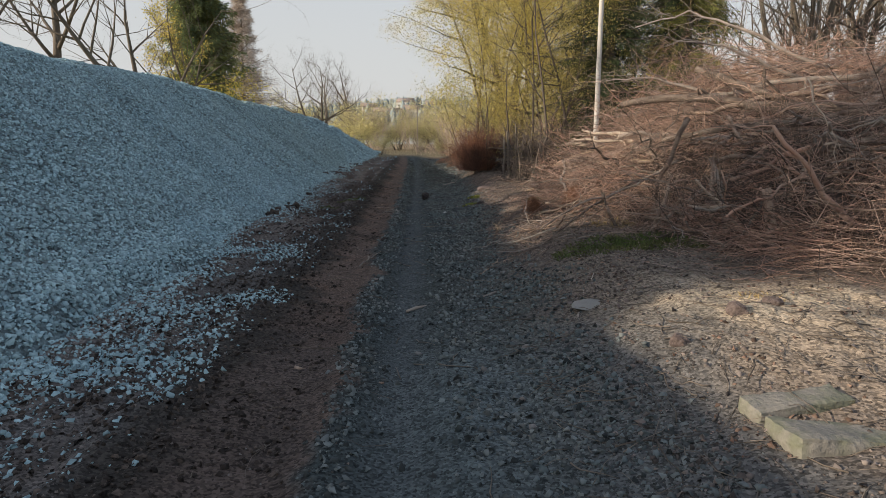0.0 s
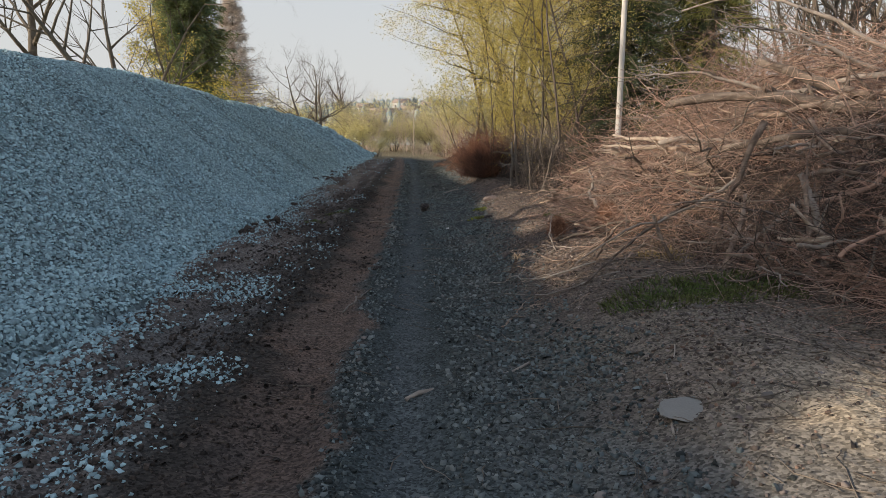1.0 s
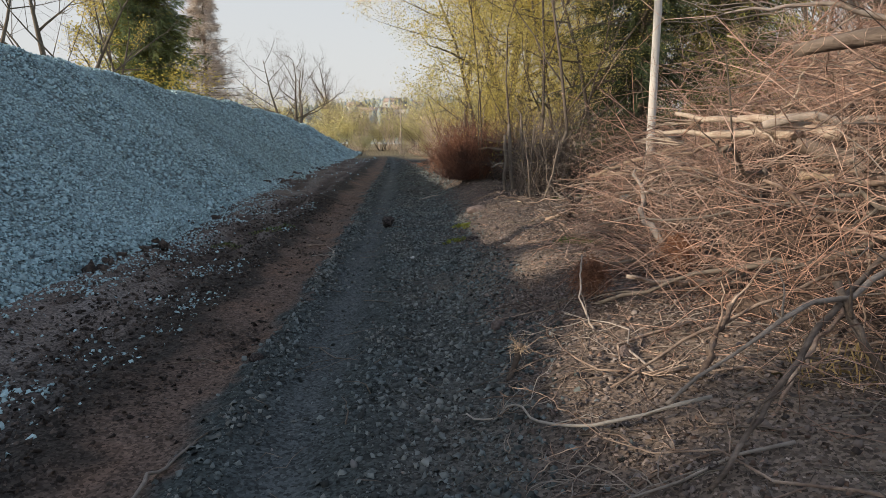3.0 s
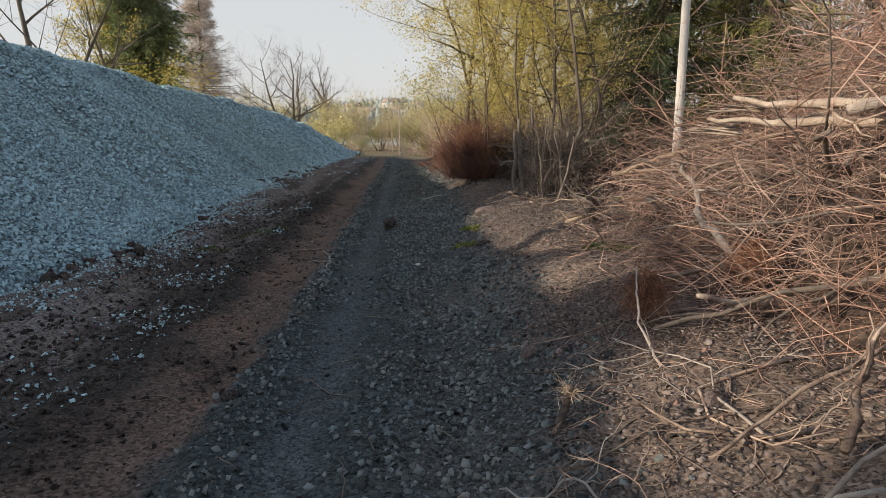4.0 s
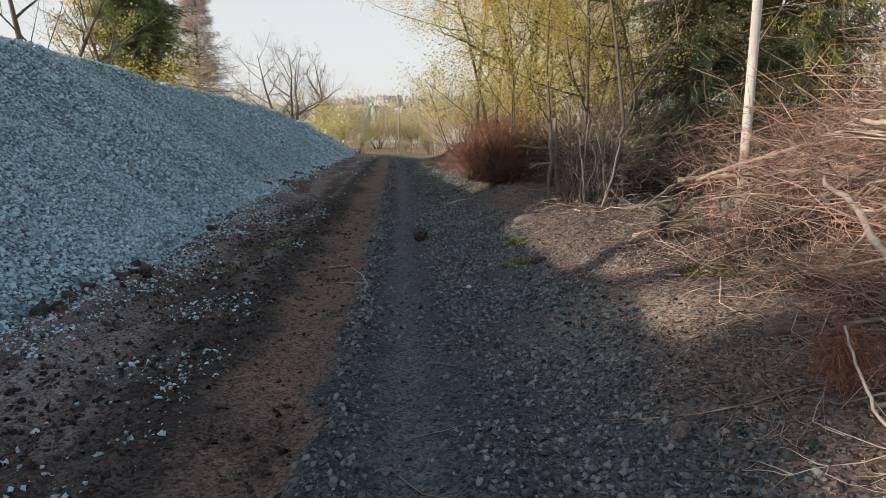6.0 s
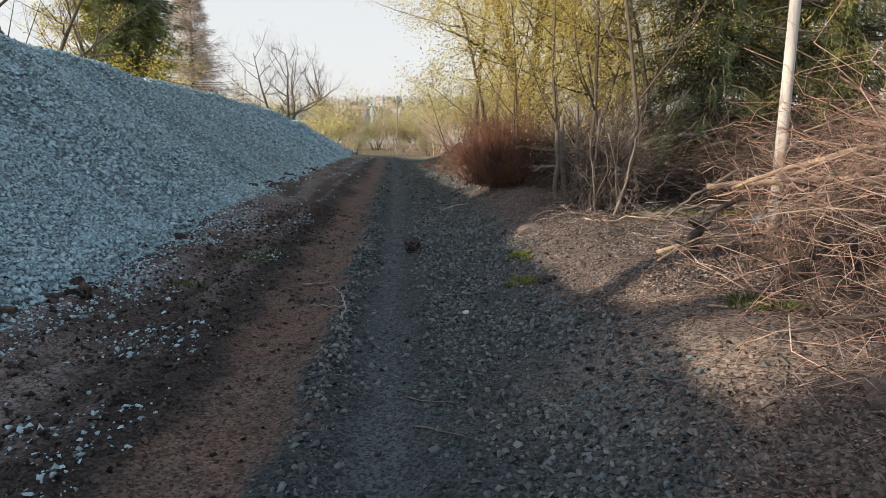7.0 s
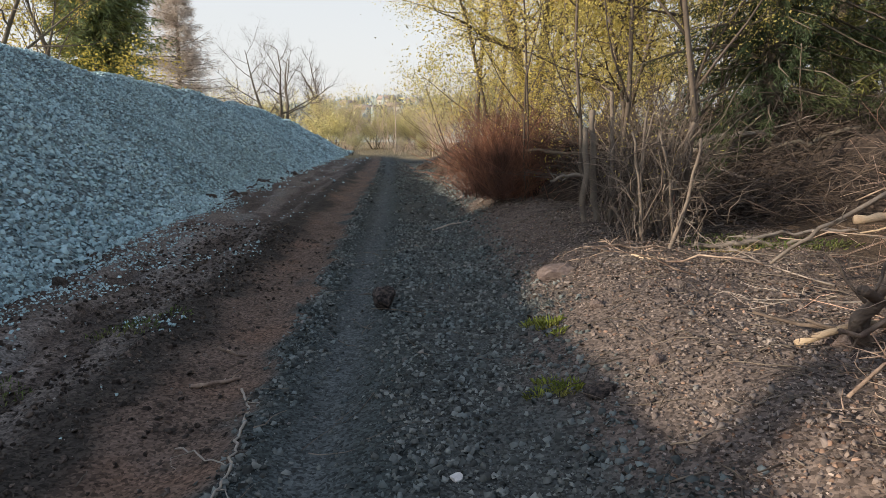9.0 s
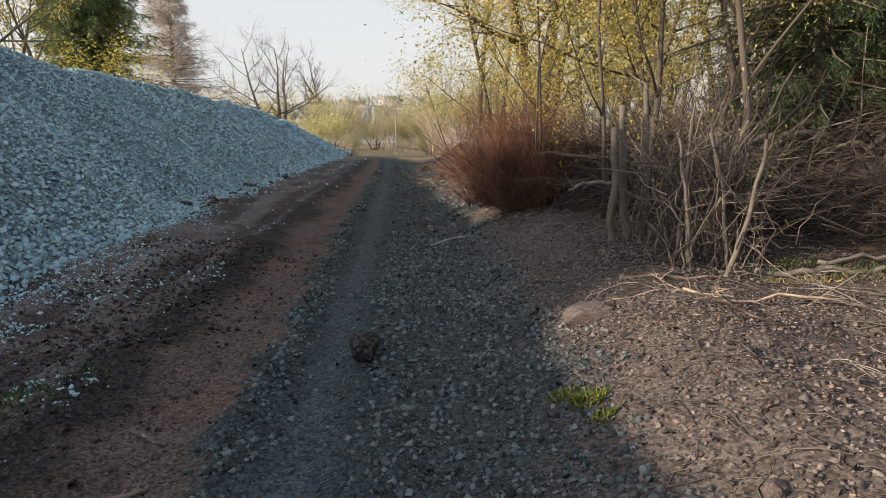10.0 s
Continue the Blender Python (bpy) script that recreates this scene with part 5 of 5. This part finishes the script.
for k, (x, y, lean, size, rad, n) in enumerate(((2.6, 29.5, (-0.06, 0), 13, 0.20, 22000), (2.9, 31.0, (-0.14, 0.05), 14, 0.19, 22000), (4.4, 30.0, (0.14, 0), 14, 0.22, 22000), (2.0, 35.0, (-0.06, 0), 13, 0.12, 22000), (6.0, 34.0, (0.05, 0), 14, 0.14, 22000), (3.5, 27.0, (0.05, 0.1), 11, 0.08, 22000))):
    leafy("young_leaf_tree", x, y, YEL, "tree", 1 + k % 2, size, rad, 4, (13, 7, 5), M_BARK, (M_YELLOW, M_YELLOW, M_GREENLEAF)[k % 3], int(n * 1.9), 0.058, 320 + k, lean, 0.85, 0.10, 0.36, "trees along the track", 0.35, 2, 0.12, 0.26, top=13.0)
leafy("bare_tree", 1.2, 34.0, "bare tree reaching over the far track", "tree", 1, 12, 0.11, 4, (18, 10, 8), M_BARK, None, 0, 0, 330, (-0.10, 0), 0.9, 0.06, 0.42)
OLV = "slim young tree in olive-green spring leaf"
for k, (x, y, lean, size, rad, n) in enumerate(((3.3, 23.6, (0.03, 0), 9.5, 0.055, 30000), (4.7, 26.0, (0.0, 0), 11, 0.07, 32000), (3.0, 21.8, (0.04, 0), 8.5, 0.045, 22000), (6.4, 27.5, (0.03, 0), 12, 0.08, 30000), (3.6, 20.0, (-0.02, 0), 8.5, 0.05, 16000))):
    leafy("young_leaf_tree", x, y, OLV, "tree", 1, size, rad, 4, (15, 7, 4), M_PALEBARK, (M_OLIVELEAF, M_GREENLEAF)[k % 2], int(n * 0.7), 0.055, 350 + k, lean, 0.9, 0.05, 0.36, "trees along the track", 0.35, 2, 0.15, 0.30, top=8.5)

# undergrowth below them
for k, (x, y, size, n, mat) in enumerate(((3.5, 24.6, 3.2, 2600, M_OLIVELEAF), (5.0, 24.9, 3.4, 2200, M_OLIVELEAF), (2.6, 24.2, 2.8, 2600, M_GREENLEAF), (6.4, 23.6, 3.2, 1800, M_OLIVELEAF), (4.0, 22.6, 2.6, 1500, M_OLIVELEAF), (1.8, 26.5, 3.0, 2600, M_YELLOW), (1.75, 20.9, 1.25, 1100, M_GREENLEAF))):
    leafy("undergrowth_shrub", x, y, "dense low shrub of grey-brown twigs in first leaf", "shrub", 8, size, 0.02, 3, (11, 8), M_PALEBARK, mat, n, 0.05, 355 + k, (0, 0), 0.8, 0.10, 0.45, "undergrowth", 0.9, 1, 0.1, 0.14)

# thicket of thin stems in front of them
THIN = "thin upright hazel stems with few young leaves"
for k, (x, y, st, size, rad, n, lean) in enumerate(((1.95, 18.2, 5, 1.7, 0.014, 120, (0.05, 0)), (2.25, 18.0, 6, 1.6, 0.012, 100, (0, 0)), (2.50, 17.95, 1, 8.0, 0.038, 6000, (0.0, 0)), (2.33, 19.9, 1, 9, 0.038, 9000, (0, 0)), (1.75, 19.4, 1, 6.5, 0.028, 8000, (-0.03, 0)), (2.0, 17.8, 5, 1.3, 0.011, 60, (0, 0)), (2.75, 18.3, 4, 1.6, 0.012, 80, (0.1, 0)), (1.2, 20.4, 2, 5.5, 0.022, 8000, (-0.05, 0)), (3.1, 20.2, 2, 6.0, 0.028, 8000, (0.05, 0)))):
    leafy("hazel_stems", x, y, THIN, "shrub", st, size, rad, 3, (8, 6), M_PALEBARK, M_OLIVELEAF, n, 0.034, 340 + k, lean, 0.6, 0.15, 0.35, "stems at the bank", 0.2, 1, 0.15, 0.16, top=5.5)

# cut-back hazel: paired trunks, a leaning one and a screen of straight shoots
stool = thing("coppiced_hazel", 2.0, 18.1, "cut-back hazel with straight grey shoots on the bank", "shrub", z=0.35)
S0 = np.array((2.0, 18.1, 0.35))
for k, (a, b, r0, r1) in enumerate((((1.50, 18.05, 0.2), (1.47, 18.1, 1.55), 0.042, 0.030), ((1.66, 18.15, 0.2), (1.55, 18.15, 1.75), 0.046, 0.030), ((1.83, 18.2, 0.2), (1.78, 18.25, 1.95), 0.040, 0.022), ((2.28, 17.9, 0.2), (2.60, 17.95, 1.62), 0.045, 0.030), ((2.42, 18.0, 0.2), (2.40, 18.05, 1.55), 0.040, 0.032), ((1.88, 17.1, 0.3), (1.75, 17.3, 1.5), 0.020, 0.012), ((2.05, 16.9, 0.3), (2.30, 17.0, 1.45), 0.022, 0.014), ((1.80, 17.3, 0.3), (1.95, 17.5, 1.7), 0.018, 0.010), ((2.2, 17.2, 0.3), (2.05, 17.4, 1.5), 0.018, 0.010))):
    stick("trunk", stool, a, b, r0, r1, M_STEM, 660 + k, 0.03, 2 if k > 1 else 0, 12, "", sides=9)
P, R = twig_mass(150, lambda n, r: np.stack([1.66 + 0.72 * r.random(n), 17.0 + 1.4 * r.random(n), np.full(n, 0.35)], 1), lambda n, r: r.normal(size=(n, 3)) * (0.22, 0.2, 0.05) + (0.03, 0, 1.0), (0.3, 1.4), (0.003, 0.013), 668, 7, 0.16)
put("shoot", raw_mesh("shoot", *tubes(P - S0, R, 4), [M_LIGHTSTEM], smooth=True), stool, "thin straight grey shoots", kind="stuff")
P, R = twig_mass(420, lambda n, r: np.stack([1.6 + 1.1 * r.random(n), 17.0 + 1.4 * r.random(n), 0.6 + 0.8 * r.random(n)], 1), lambda n, r: r.normal(size=(n, 3)) * (0.7, 0.5, 0.4) + (0, 0, 0.4), (0.2, 0.8), (0.003, 0.007), 669, 5, 0.16)
put("twigwork", raw_mesh("twigwork", *tubes(P - S0, R, 3), [M_LIGHTSTEM], smooth=True), stool, kind="stuff")
P = bent((2.425, 17.995, 0.74), (2.418, 18.0, 0.98), 5, 0.02, np.random.default_rng(1))
put("paint_mark", raw_mesh("paint_mark", *tubes(P[None] - S0, np.full((1, 5), 0.0425), 9), [M_REDPAINT], smooth=True), stool, "faded red paint mark on the bark")

# spruces behind the brush
SPR = "tall dark spruce with drooping branches"
conifer("spruce", 4.75, 20.7, SPR, 13, 2.1, M_NEEDLE, M_NEEDLE, 361, 0.03, 3.2, 0.45, 0.13, "spruces", 0.055)
conifer("spruce", 6.9, 20.4, "tall spruce with sunlight painted olive-green into its boughs", 15, 2.0, M_NEEDLELIGHT, M_NEEDLE, 362, 0.06, 1.7, 0.45, 0.17, "spruces", 0.06)
conifer("spruce", 8.4, 25.2, "tall spruce with sunlight painted olive-green into its boughs", 17, 3.0, M_NEEDLELIGHT, M_NEEDLE, 363, 0.03, 0.9, 0.45, 0.32, "spruces")
# bare wood behind the heap
woods = []
for k in range(3):
    woods.append(leafy("woodland_tree", 22 + 3 * k, 30 + 4 * k, "tall slim bare woodland tree", "tree", 1, 15, 0.15, 4, (12, 5, 3), M_BARK, None, 0, 0, 370 + k, (0, 0), 0.7, 0.15, 0.4, "bare wood", first=0.25, fine_parts=False))
r = np.random.default_rng(5)
for k in range(34):
    x, y = 11 + 34 * r.random(), 14 + 50 * r.random()
    if x < 13 and y > 18:
        x += 6
    copy_thing(woods[k % 3], pose(x, y, gz(x, y), 0, 0, 360 * r.random()))

for k in range(46):
    y = 27 + 36 * r.random()
    x = y * (0.46 + 0.34 * r.random())
    copy_thing(woods[k % 3], pose(x, y, gz(x, y), 0, 0, 360 * r.random()) @ Matrix.Scale(0.7 + 0.4 * r.random(), 4))

# ---- red bush, second heap ----
bush = thing("red_twig_bush", 0.92, 20.85, "dense round bush of bare red-brown twigs", "bush")
P, R = twig_mass(2200, lambda n, r: np.stack([r.normal(size=n) * 0.30, r.normal(size=n) * 0.28, 0.02 + 0.5 * r.random(n) ** 2], 1), lambda n, r: r.normal(size=(n, 3)) * (0.5, 0.5, 0.25) + (0, 0, 0.8), (0.4, 1.2), (0.003, 0.007), 381, 4, 0.12)
put("twig_tangle", raw_mesh("twig_tangle", *tubes(P, R, 3), [M_RED]), bush, kind="stuff")
P, R = twig_mass(2600, lambda n, r: np.stack([r.normal(size=n) * 0.38, r.normal(size=n) * 0.38, 0.12 + 1.15 * r.random(n)], 1), lambda n, r: r.normal(size=(n, 3)), (0.12, 0.45), (0.002, 0.004), 382, 3, 0.15)
put("twig_tangle", raw_mesh("twig_tangle", *tubes(P, R, 3), [M_RED]), bush, kind="stuff")

P, R = twig_mass(380, lambda n, r: np.stack([r.normal(size=n) * 0.22, r.normal(size=n) * 0.22, 0.05 + 0.3 * r.random(n)], 1), lambda n, r: r.normal(size=(n, 3)) * (0.75, 0.6, 0.25) + (-0.12, -0.1, 0.7), (0.8, 1.7), (0.003, 0.008), 383, 6, 0.14)
put("twig_tangle", raw_mesh("twig_tangle", *tubes(np.maximum(P, (-9, -9, 0.02)), R, 3), [M_RED]), bush, "long arching outer shoots", kind="stuff")

heap2 = thing("brush_heap", 3.0, 21.0, "low dark heap of roots and grey brushwood", "brush heap", z=0.5)
H2 = np.array((3.0, 21.0, 0.5))


def heap2_spot(n, r):
    x, y = 1.75 + 5.2 * r.random(n), 19.4 + 2.8 * r.random(n)
    h = 1.1 * np.sqrt(np.clip(1 - ((x - 4.0) / 3.2) ** 2 * 0.8, 0, 1)) * (1 - 0.5 * np.abs(y - 20.9) / 1.4)
    return np.stack([x, y, ground_h(x, y) + h * (1 - 0.7 * r.random(n) ** 2)], 1)


P, R = twig_mass(9000, heap2_spot, lambda n, r: r.normal(size=(n, 3)) * (1, 0.7, 0.5), (0.3, 1.3), (0.004, 0.013), 391, 4, 0.13)
P = clear_ground(P)
put("twig_tangle", raw_mesh("twig_tangle", *tubes(P[::2] - H2, R[::2], 3), [M_DARKROOT]), heap2, "dark tangled roots and twigs", kind="stuff")
put("twig_tangle", raw_mesh("twig_tangle", *tubes(P[1::6] - H2, R[1::6], 3), [M_LIGHTSTEM]), heap2, "grey-brown brushwood", kind="stuff")
r = np.random.default_rng(393)
x, y = 4.6 + 1.9 * r.uniform(-1, 1, 2600), 18.6 + 0.9 * r.normal(size=2600) * 0.6
P, R = twig_mass(2600, lambda n, r: np.stack([x, y, ground_h(x, y) + 0.55 * r.random(n) ** 1.5], 1), lambda n, r: r.normal(size=(n, 3)) * (1, 0.7, 0.5), (0.2, 0.9), (0.003, 0.010), 394, 4, 0.15)
put("twig_tangle", raw_mesh("twig_tangle", *tubes(clear_ground(P) - H2, R, 3), [M_DARKROOT]), heap2, "dark roots and rotten twigs at the heap's edge", kind="stuff")
for k, (a, b, r0) in enumerate((((3.05, 19.6, 1.40), (4.6, 19.9, 1.42), 0.042), ((3.2, 19.5, 1.30), (4.1, 19.8, 1.36), 0.03), ((3.5, 19.3, 1.05), (4.4, 19.1, 0.95), 0.022), ((1.85, 19.3, 0.98), (1.3, 19.2, 0.9), 0.025), ((2.35, 17.1, 0.45), (3.4, 16.95, 0.52), 0.024), ((2.9, 17.2, 0.5), (4.1, 17.3, 0.55), 0.02))):
    stick("branch", heap2, a, b, r0, r0 * 0.7, M_GREYBRANCH, 640 + k, 0.07, 3, 12, "pale grey barkless branch lying on the dark heap", sides=8)
r = np.random.default_rng(392)
for k in range(40):
    c = heap2_spot(1, r)[0]
    d = r.normal(size=3) * (0.9, 0.4, 0.2)
    stick("branch", heap2, c - d * 0.5, c + d * 0.6, 0.02 + 0.03 * r.random(), 0.012, M_BARK if k % 5 else M_GREYBRANCH, 600 + k, 0.10, 2, 8, sides=6)


def mound(name, x, y, size, high, mat, label, seed):
    g = np.linspace(-1.25, 1.25, 70)
    U, V = np.meshgrid(g, g)
    e = U ** 2 + V ** 2
    body = high * np.clip(1 - e, 0, 1) ** 0.8 * (1 + 0.35 * wave(U * size + seed, V * size, 0.5, 61))
    lumps = (0.12 * wave(U * size, V * size + seed, 0.3, 62) + 0.07 * wave(U * size, V * size + seed, 0.12, 63)) * step(1.1, 0.7, e)
    h = ground_h(x + U * size, y + V * size * 0.8) + body + lumps - 0.25 * step(0.75, 1.3, e) - 0.02
    n = len(g)
    idx = np.arange(n * n).reshape(n, n)
    me = raw_mesh(name, np.stack([U * size, V * size * 0.8, h], -1).reshape(-1, 3), np.stack([idx[:-1, :-1], idx[:-1, 1:], idx[1:, 1:], idx[1:, :-1]], -1).reshape(-1, 4), [mat], smooth=True)
    ob = put(name, me, None, label, "mound")
    ob.matrix_basis = pose(x, y, 0)
    return ob


mound("earth_mound", 3.1, 21.2, 2.1, 0.9, M_EARTH, "dark mound of earth under brushwood", 1)
mound("earth_mound", 4.9, 18.9, 1.5, 0.5, M_EARTH, "dark mound of earth below the spruces", 4)
mound("earth_mound", 0.55, 30.5, 1.0, 0.55, M_EARTH, "dark mound of earth at the bend of the track", 2)
mound("earth_mound", 0.2, 37.0, 1.4, 0.35, M_EARTH, "low dark mound of earth beside the track", 3)

# ---- pole ----
pole = thing("utility_pole", 3.38, 15.44, "weathered pale wooden utility pole standing behind brushwood", "pole")
k = 12
P = np.stack([np.linspace(0, -0.02, k), np.zeros(k), np.linspace(-0.2, 8.0, k)], 1)
put("shaft", raw_mesh("shaft", *tubes(P[None], np.linspace(0.060, 0.045, k)[None], 16), [M_POLE], smooth=True), pole)
P = np.stack([np.zeros(6), np.zeros(6), np.linspace(0.5, 1.05, 6)], 1)
put("worn_band", raw_mesh("worn_band", *tubes(P[None], np.full((1, 6), 0.0603), 16), [M_POLEWORN], smooth=True), pole, "band where the grey surface has worn off")


# ---- grass ----
def tuft(x, y, width, n, tall, mat, label, seed, flat=0.5):
    r = np.random.default_rng(seed)
    a, d = r.random(n) * 6.283, width * 0.5 * r.random(n) ** 0.6
    bx, by = x + np.cos(a) * d, y + np.sin(a) * d * 0.8
    B = np.stack([bx, by, ground_h(bx, by) - 0.01], 1)
    D = np.stack([np.cos(a) * d / width, np.sin(a) * d / width, np.full(n, 1.0)], 1) + r.normal(size=(n, 3)) * (flat, flat, 0.1)
    D /= np.linalg.norm(D, axis=1, keepdims=True)
    ls = tall * (0.4 + 0.8 * r.random((n, 1)))
    side = np.cross(D, r.normal(size=(n, 3)))
    side *= 0.0035 / np.linalg.norm(side, axis=1, keepdims=True)
    m = B + D * ls * 0.6
    t = B + D * ls + np.array([0, 0, -0.25]) * ls
    V = np.stack([B - side, B + side, m + side, t, m - side], 1).reshape(-1, 3)
    me = raw_mesh("grass_tuft", V - (x, y, gz(x, y)), [np.arange(5 * n).reshape(n, 5)], [mat])
    ob = put("grass_tuft", me, None, label, "grass", kind="stuff")
    ob.matrix_basis = pose(x, y, gz(x, y))


GT = "small bright green grass tuft on the stony bank"
for k, (x, y, w, n, h, m, label) in enumerate(((0.62, 15.15, 0.17, 150, 0.08, M_GRASS, GT), (0.53, 15.27, 0.16, 90, 0.07, M_GRASS, GT), (0.64, 14.98, 0.13, 80, 0.06, M_GRASS, GT), (0.56, 14.2, 0.18, 160, 0.07, M_GRASS, GT), (0.48, 14.32, 0.14, 80, 0.06, M_GRASS, GT), (0.40, 14.22, 0.12, 70, 0.06, M_GRASS, GT),
        (1.75, 7.15, 1.0, 1300, 0.09, M_DARKGRASS, "patch of green grass before the brush heap"), (2.35, 7.3, 1.0, 1100, 0.10, M_DARKGRASS, "patch of green grass before the brush heap"), (1.75, 12.35, 0.5, 600, 0.10, M_DARKGRASS, "green grass among loose sticks"),
        (2.7, 17.2, 0.9, 550, 0.09, M_DARKGRASS, "strip of green grass below the hazel stems"), (3.3, 16.9, 0.9, 450, 0.09, M_DARKGRASS, "strip of green grass below the hazel stems"), (2.6, 16.85, 0.5, 160, 0.07, M_DRYGRASS, "dry straw-coloured grass on the bank"),
        (2.4, 5.0, 0.4, 60, 0.06, M_DRYGRASS, "dry straw-coloured grass on the bank"), (2.2, 8.6, 0.6, 160, 0.12, M_DRYGRASS, "dry straw-coloured grass on the bank"), (-2.35, 15.4, 0.5, 260, 0.06, M_DARKGRASS, "dark low grass clump in the mud"), (-2.15, 15.7, 0.35, 120, 0.05, M_DARKGRASS, "dark low grass clump in the mud"), (-2.6, 14.4, 0.45, 220, 0.06, M_DARKGRASS, "dark low grass clump in the mud"))):
    tuft(x, y, w, n, h, m, label, 700 + k)

# ---- distance ----
r = np.random.default_rng(8)
protos = [leafy("thicket", -2, 96, "bare brown roadside thicket", "shrub", 5, 7, 0.045, 3, (10, 8), M_THICKET, None, 0, 0, 801, wide=0.8, lift=0.2, first=0.1, fine_parts=False),
          leafy("field_shrub", -6, 105, "rounded shrub in pale yellow-green leaf", "shrub", 6, 6.5, 0.07, 3, (9, 8), M_PALEBARK, M_PALELEAF, 6500, 0.19, 802, wide=1.0, from_level=1, fuzz=0.35, fine_parts=False)]
for k in range(46):
    y = 84 + 110 * r.random()
    x = -0.11 * y + (-34 + 62 * r.random()) * y / 110
    if abs(x + 0.09 * y) < 3 and y < 86:
        x += 7
    copy_thing(protos[int(r.random() < 0.4)], pose(x, y, gz(x, y), 0, 0, 360 * r.random()))
for k in range(14):
    x, y = -1.5 + 11 * r.random(), 44 + 40 * r.random()
    copy_thing(protos[int(r.random() < 0.25)], pose(x, y, gz(x, y), 0, 0, 360 * r.random()) @ Matrix.Scale(0.8, 4))

for k in range(18):
    y = 92 + 26 * r.random()
    x = -14.5 + 13.5 * (k + r.random()) / 18
    copy_thing(protos[int(r.random() < 0.45)], pose(x, y, gz(x, y), 0, 0, 360 * r.random()) @ Matrix.Scale(0.45 + 0.3 * r.random(), 4))

for k in range(26):
    x, y = -11.5 + 13 * r.random(), 64 + 22 * r.random()
    if abs(x + 0.06 * y + 0.0005 * (y - 18) ** 2) < 1.2:
        x += 2.4
    copy_thing(protos[int(r.random() < 0.3)], pose(x, y, gz(x, y), 0, 0, 360 * r.random()) @ Matrix.Scale(0.14 + 0.14 * r.random(), 4))

post = thing("field_post", -4.9, 79, "slim dark wooden post in the far field", "post")
P = np.stack([np.zeros(6), np.zeros(6), np.linspace(-0.1, 5.4, 6)], 1)
put("shaft", raw_mesh("shaft", *tubes(P[None], np.linspace(0.06, 0.05, 6)[None], 8), [M_GREYBRANCH]), post)

hx, hy = np.linspace(-900, 900, 120), np.linspace(330, 1100, 50)
X, Y = np.meshgrid(hx, hy)
Z = 38 * step(330, 640, Y + 30 * wave(X, Y, 160, 71)) * (0.5 + 0.5 * hump(X, -25, 130) + 0.12 * wave(X, Y, 90, 72)) - 1
idx = np.arange(X.size).reshape(X.shape)
put("far_hill", raw_mesh("far_hill", np.stack([X, Y, Z], -1).reshape(-1, 3), np.stack([idx[:-1, :-1], idx[:-1, 1:], idx[1:, 1:], idx[1:, :-1]], -1).reshape(-1, 4), [M_FARHILL], smooth=True), None, "wooded hill on the horizon, haze painted into its colour", "hill", kind="structure")


def hill_z(x, y):
    return 38 * step(330, 640, y + 30 * wave(x, y, 160, 71)) * (0.5 + 0.5 * hump(x, -25, 130) + 0.12 * wave(x, y, 90, 72)) - 1


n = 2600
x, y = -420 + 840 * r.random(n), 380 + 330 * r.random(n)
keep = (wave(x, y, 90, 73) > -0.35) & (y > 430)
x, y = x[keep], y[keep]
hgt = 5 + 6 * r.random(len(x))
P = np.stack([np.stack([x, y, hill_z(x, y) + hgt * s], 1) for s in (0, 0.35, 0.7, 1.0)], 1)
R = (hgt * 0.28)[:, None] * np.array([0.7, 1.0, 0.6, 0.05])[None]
put("far_woods", raw_mesh("far_woods", *tubes(P, R, 5), [M_FARTREE]), None, "woods covering the far hill, haze painted bluish into their colour", "woods", kind="stuff")


def house(x, y, turn, size, label):
    z = float(hill_z(x, y))
    ob = thing("house", x, y, label, "house", "houses on the hill", z)
    ob.matrix_basis = pose(x, y, z - 0.5, 0, 0, turn)
    w, d, h = size
    bm = bmesh.new()
    bmesh.ops.create_cube(bm, size=1)
    bmesh.ops.scale(bm, vec=(w, d, h), verts=bm.verts)
    bmesh.ops.translate(bm, vec=(0, 0, h / 2), verts=bm.verts)
    me = bpy.data.meshes.new("wall")
    bm.to_mesh(me)
    bm.free()
    me.materials.append(M_WALL)
    put("wall", me, ob)
    o, e = 0.5, h * 0.55
    V = [(-w / 2 - o, -d / 2 - o, h - 0.2), (w / 2 + o, -d / 2 - o, h - 0.2), (w / 2 + o, d / 2 + o, h - 0.2), (-w / 2 - o, d / 2 + o, h - 0.2), (-w / 2 - o, 0, h + e), (w / 2 + o, 0, h + e)]
    put("roof", raw_mesh("roof", V, [np.array([(0, 1, 5, 4), (2, 3, 4, 5), (0, 3, 2, 1)]), np.array([(0, 4, 3), (1, 2, 5)])], [M_ROOF]), ob)
    for i in range(3):
        bm = bmesh.new()
        bmesh.ops.create_cube(bm, size=1)
        bmesh.ops.scale(bm, vec=(1.2, 0.1, 1.4), verts=bm.verts)
        me = bpy.data.meshes.new("window")
        bm.to_mesh(me)
        bm.free()
        me.materials.append(M_PANE)
        put("window", me, ob).matrix_basis = pose((i - 1) * w * 0.3, -d / 2 - 0.03, h * 0.55)


for x, y, turn, s in ((-52, 470, 10, (20, 10, 6)), (-34, 480, -12, (14, 10, 6)), (-70, 500, 25, (12, 9, 6)), (-20, 500, 5, (12, 9, 6)), (-44, 530, -20, (13, 9, 6))):
    house(x, y, turn, s, "small white house with brown roof among trees")
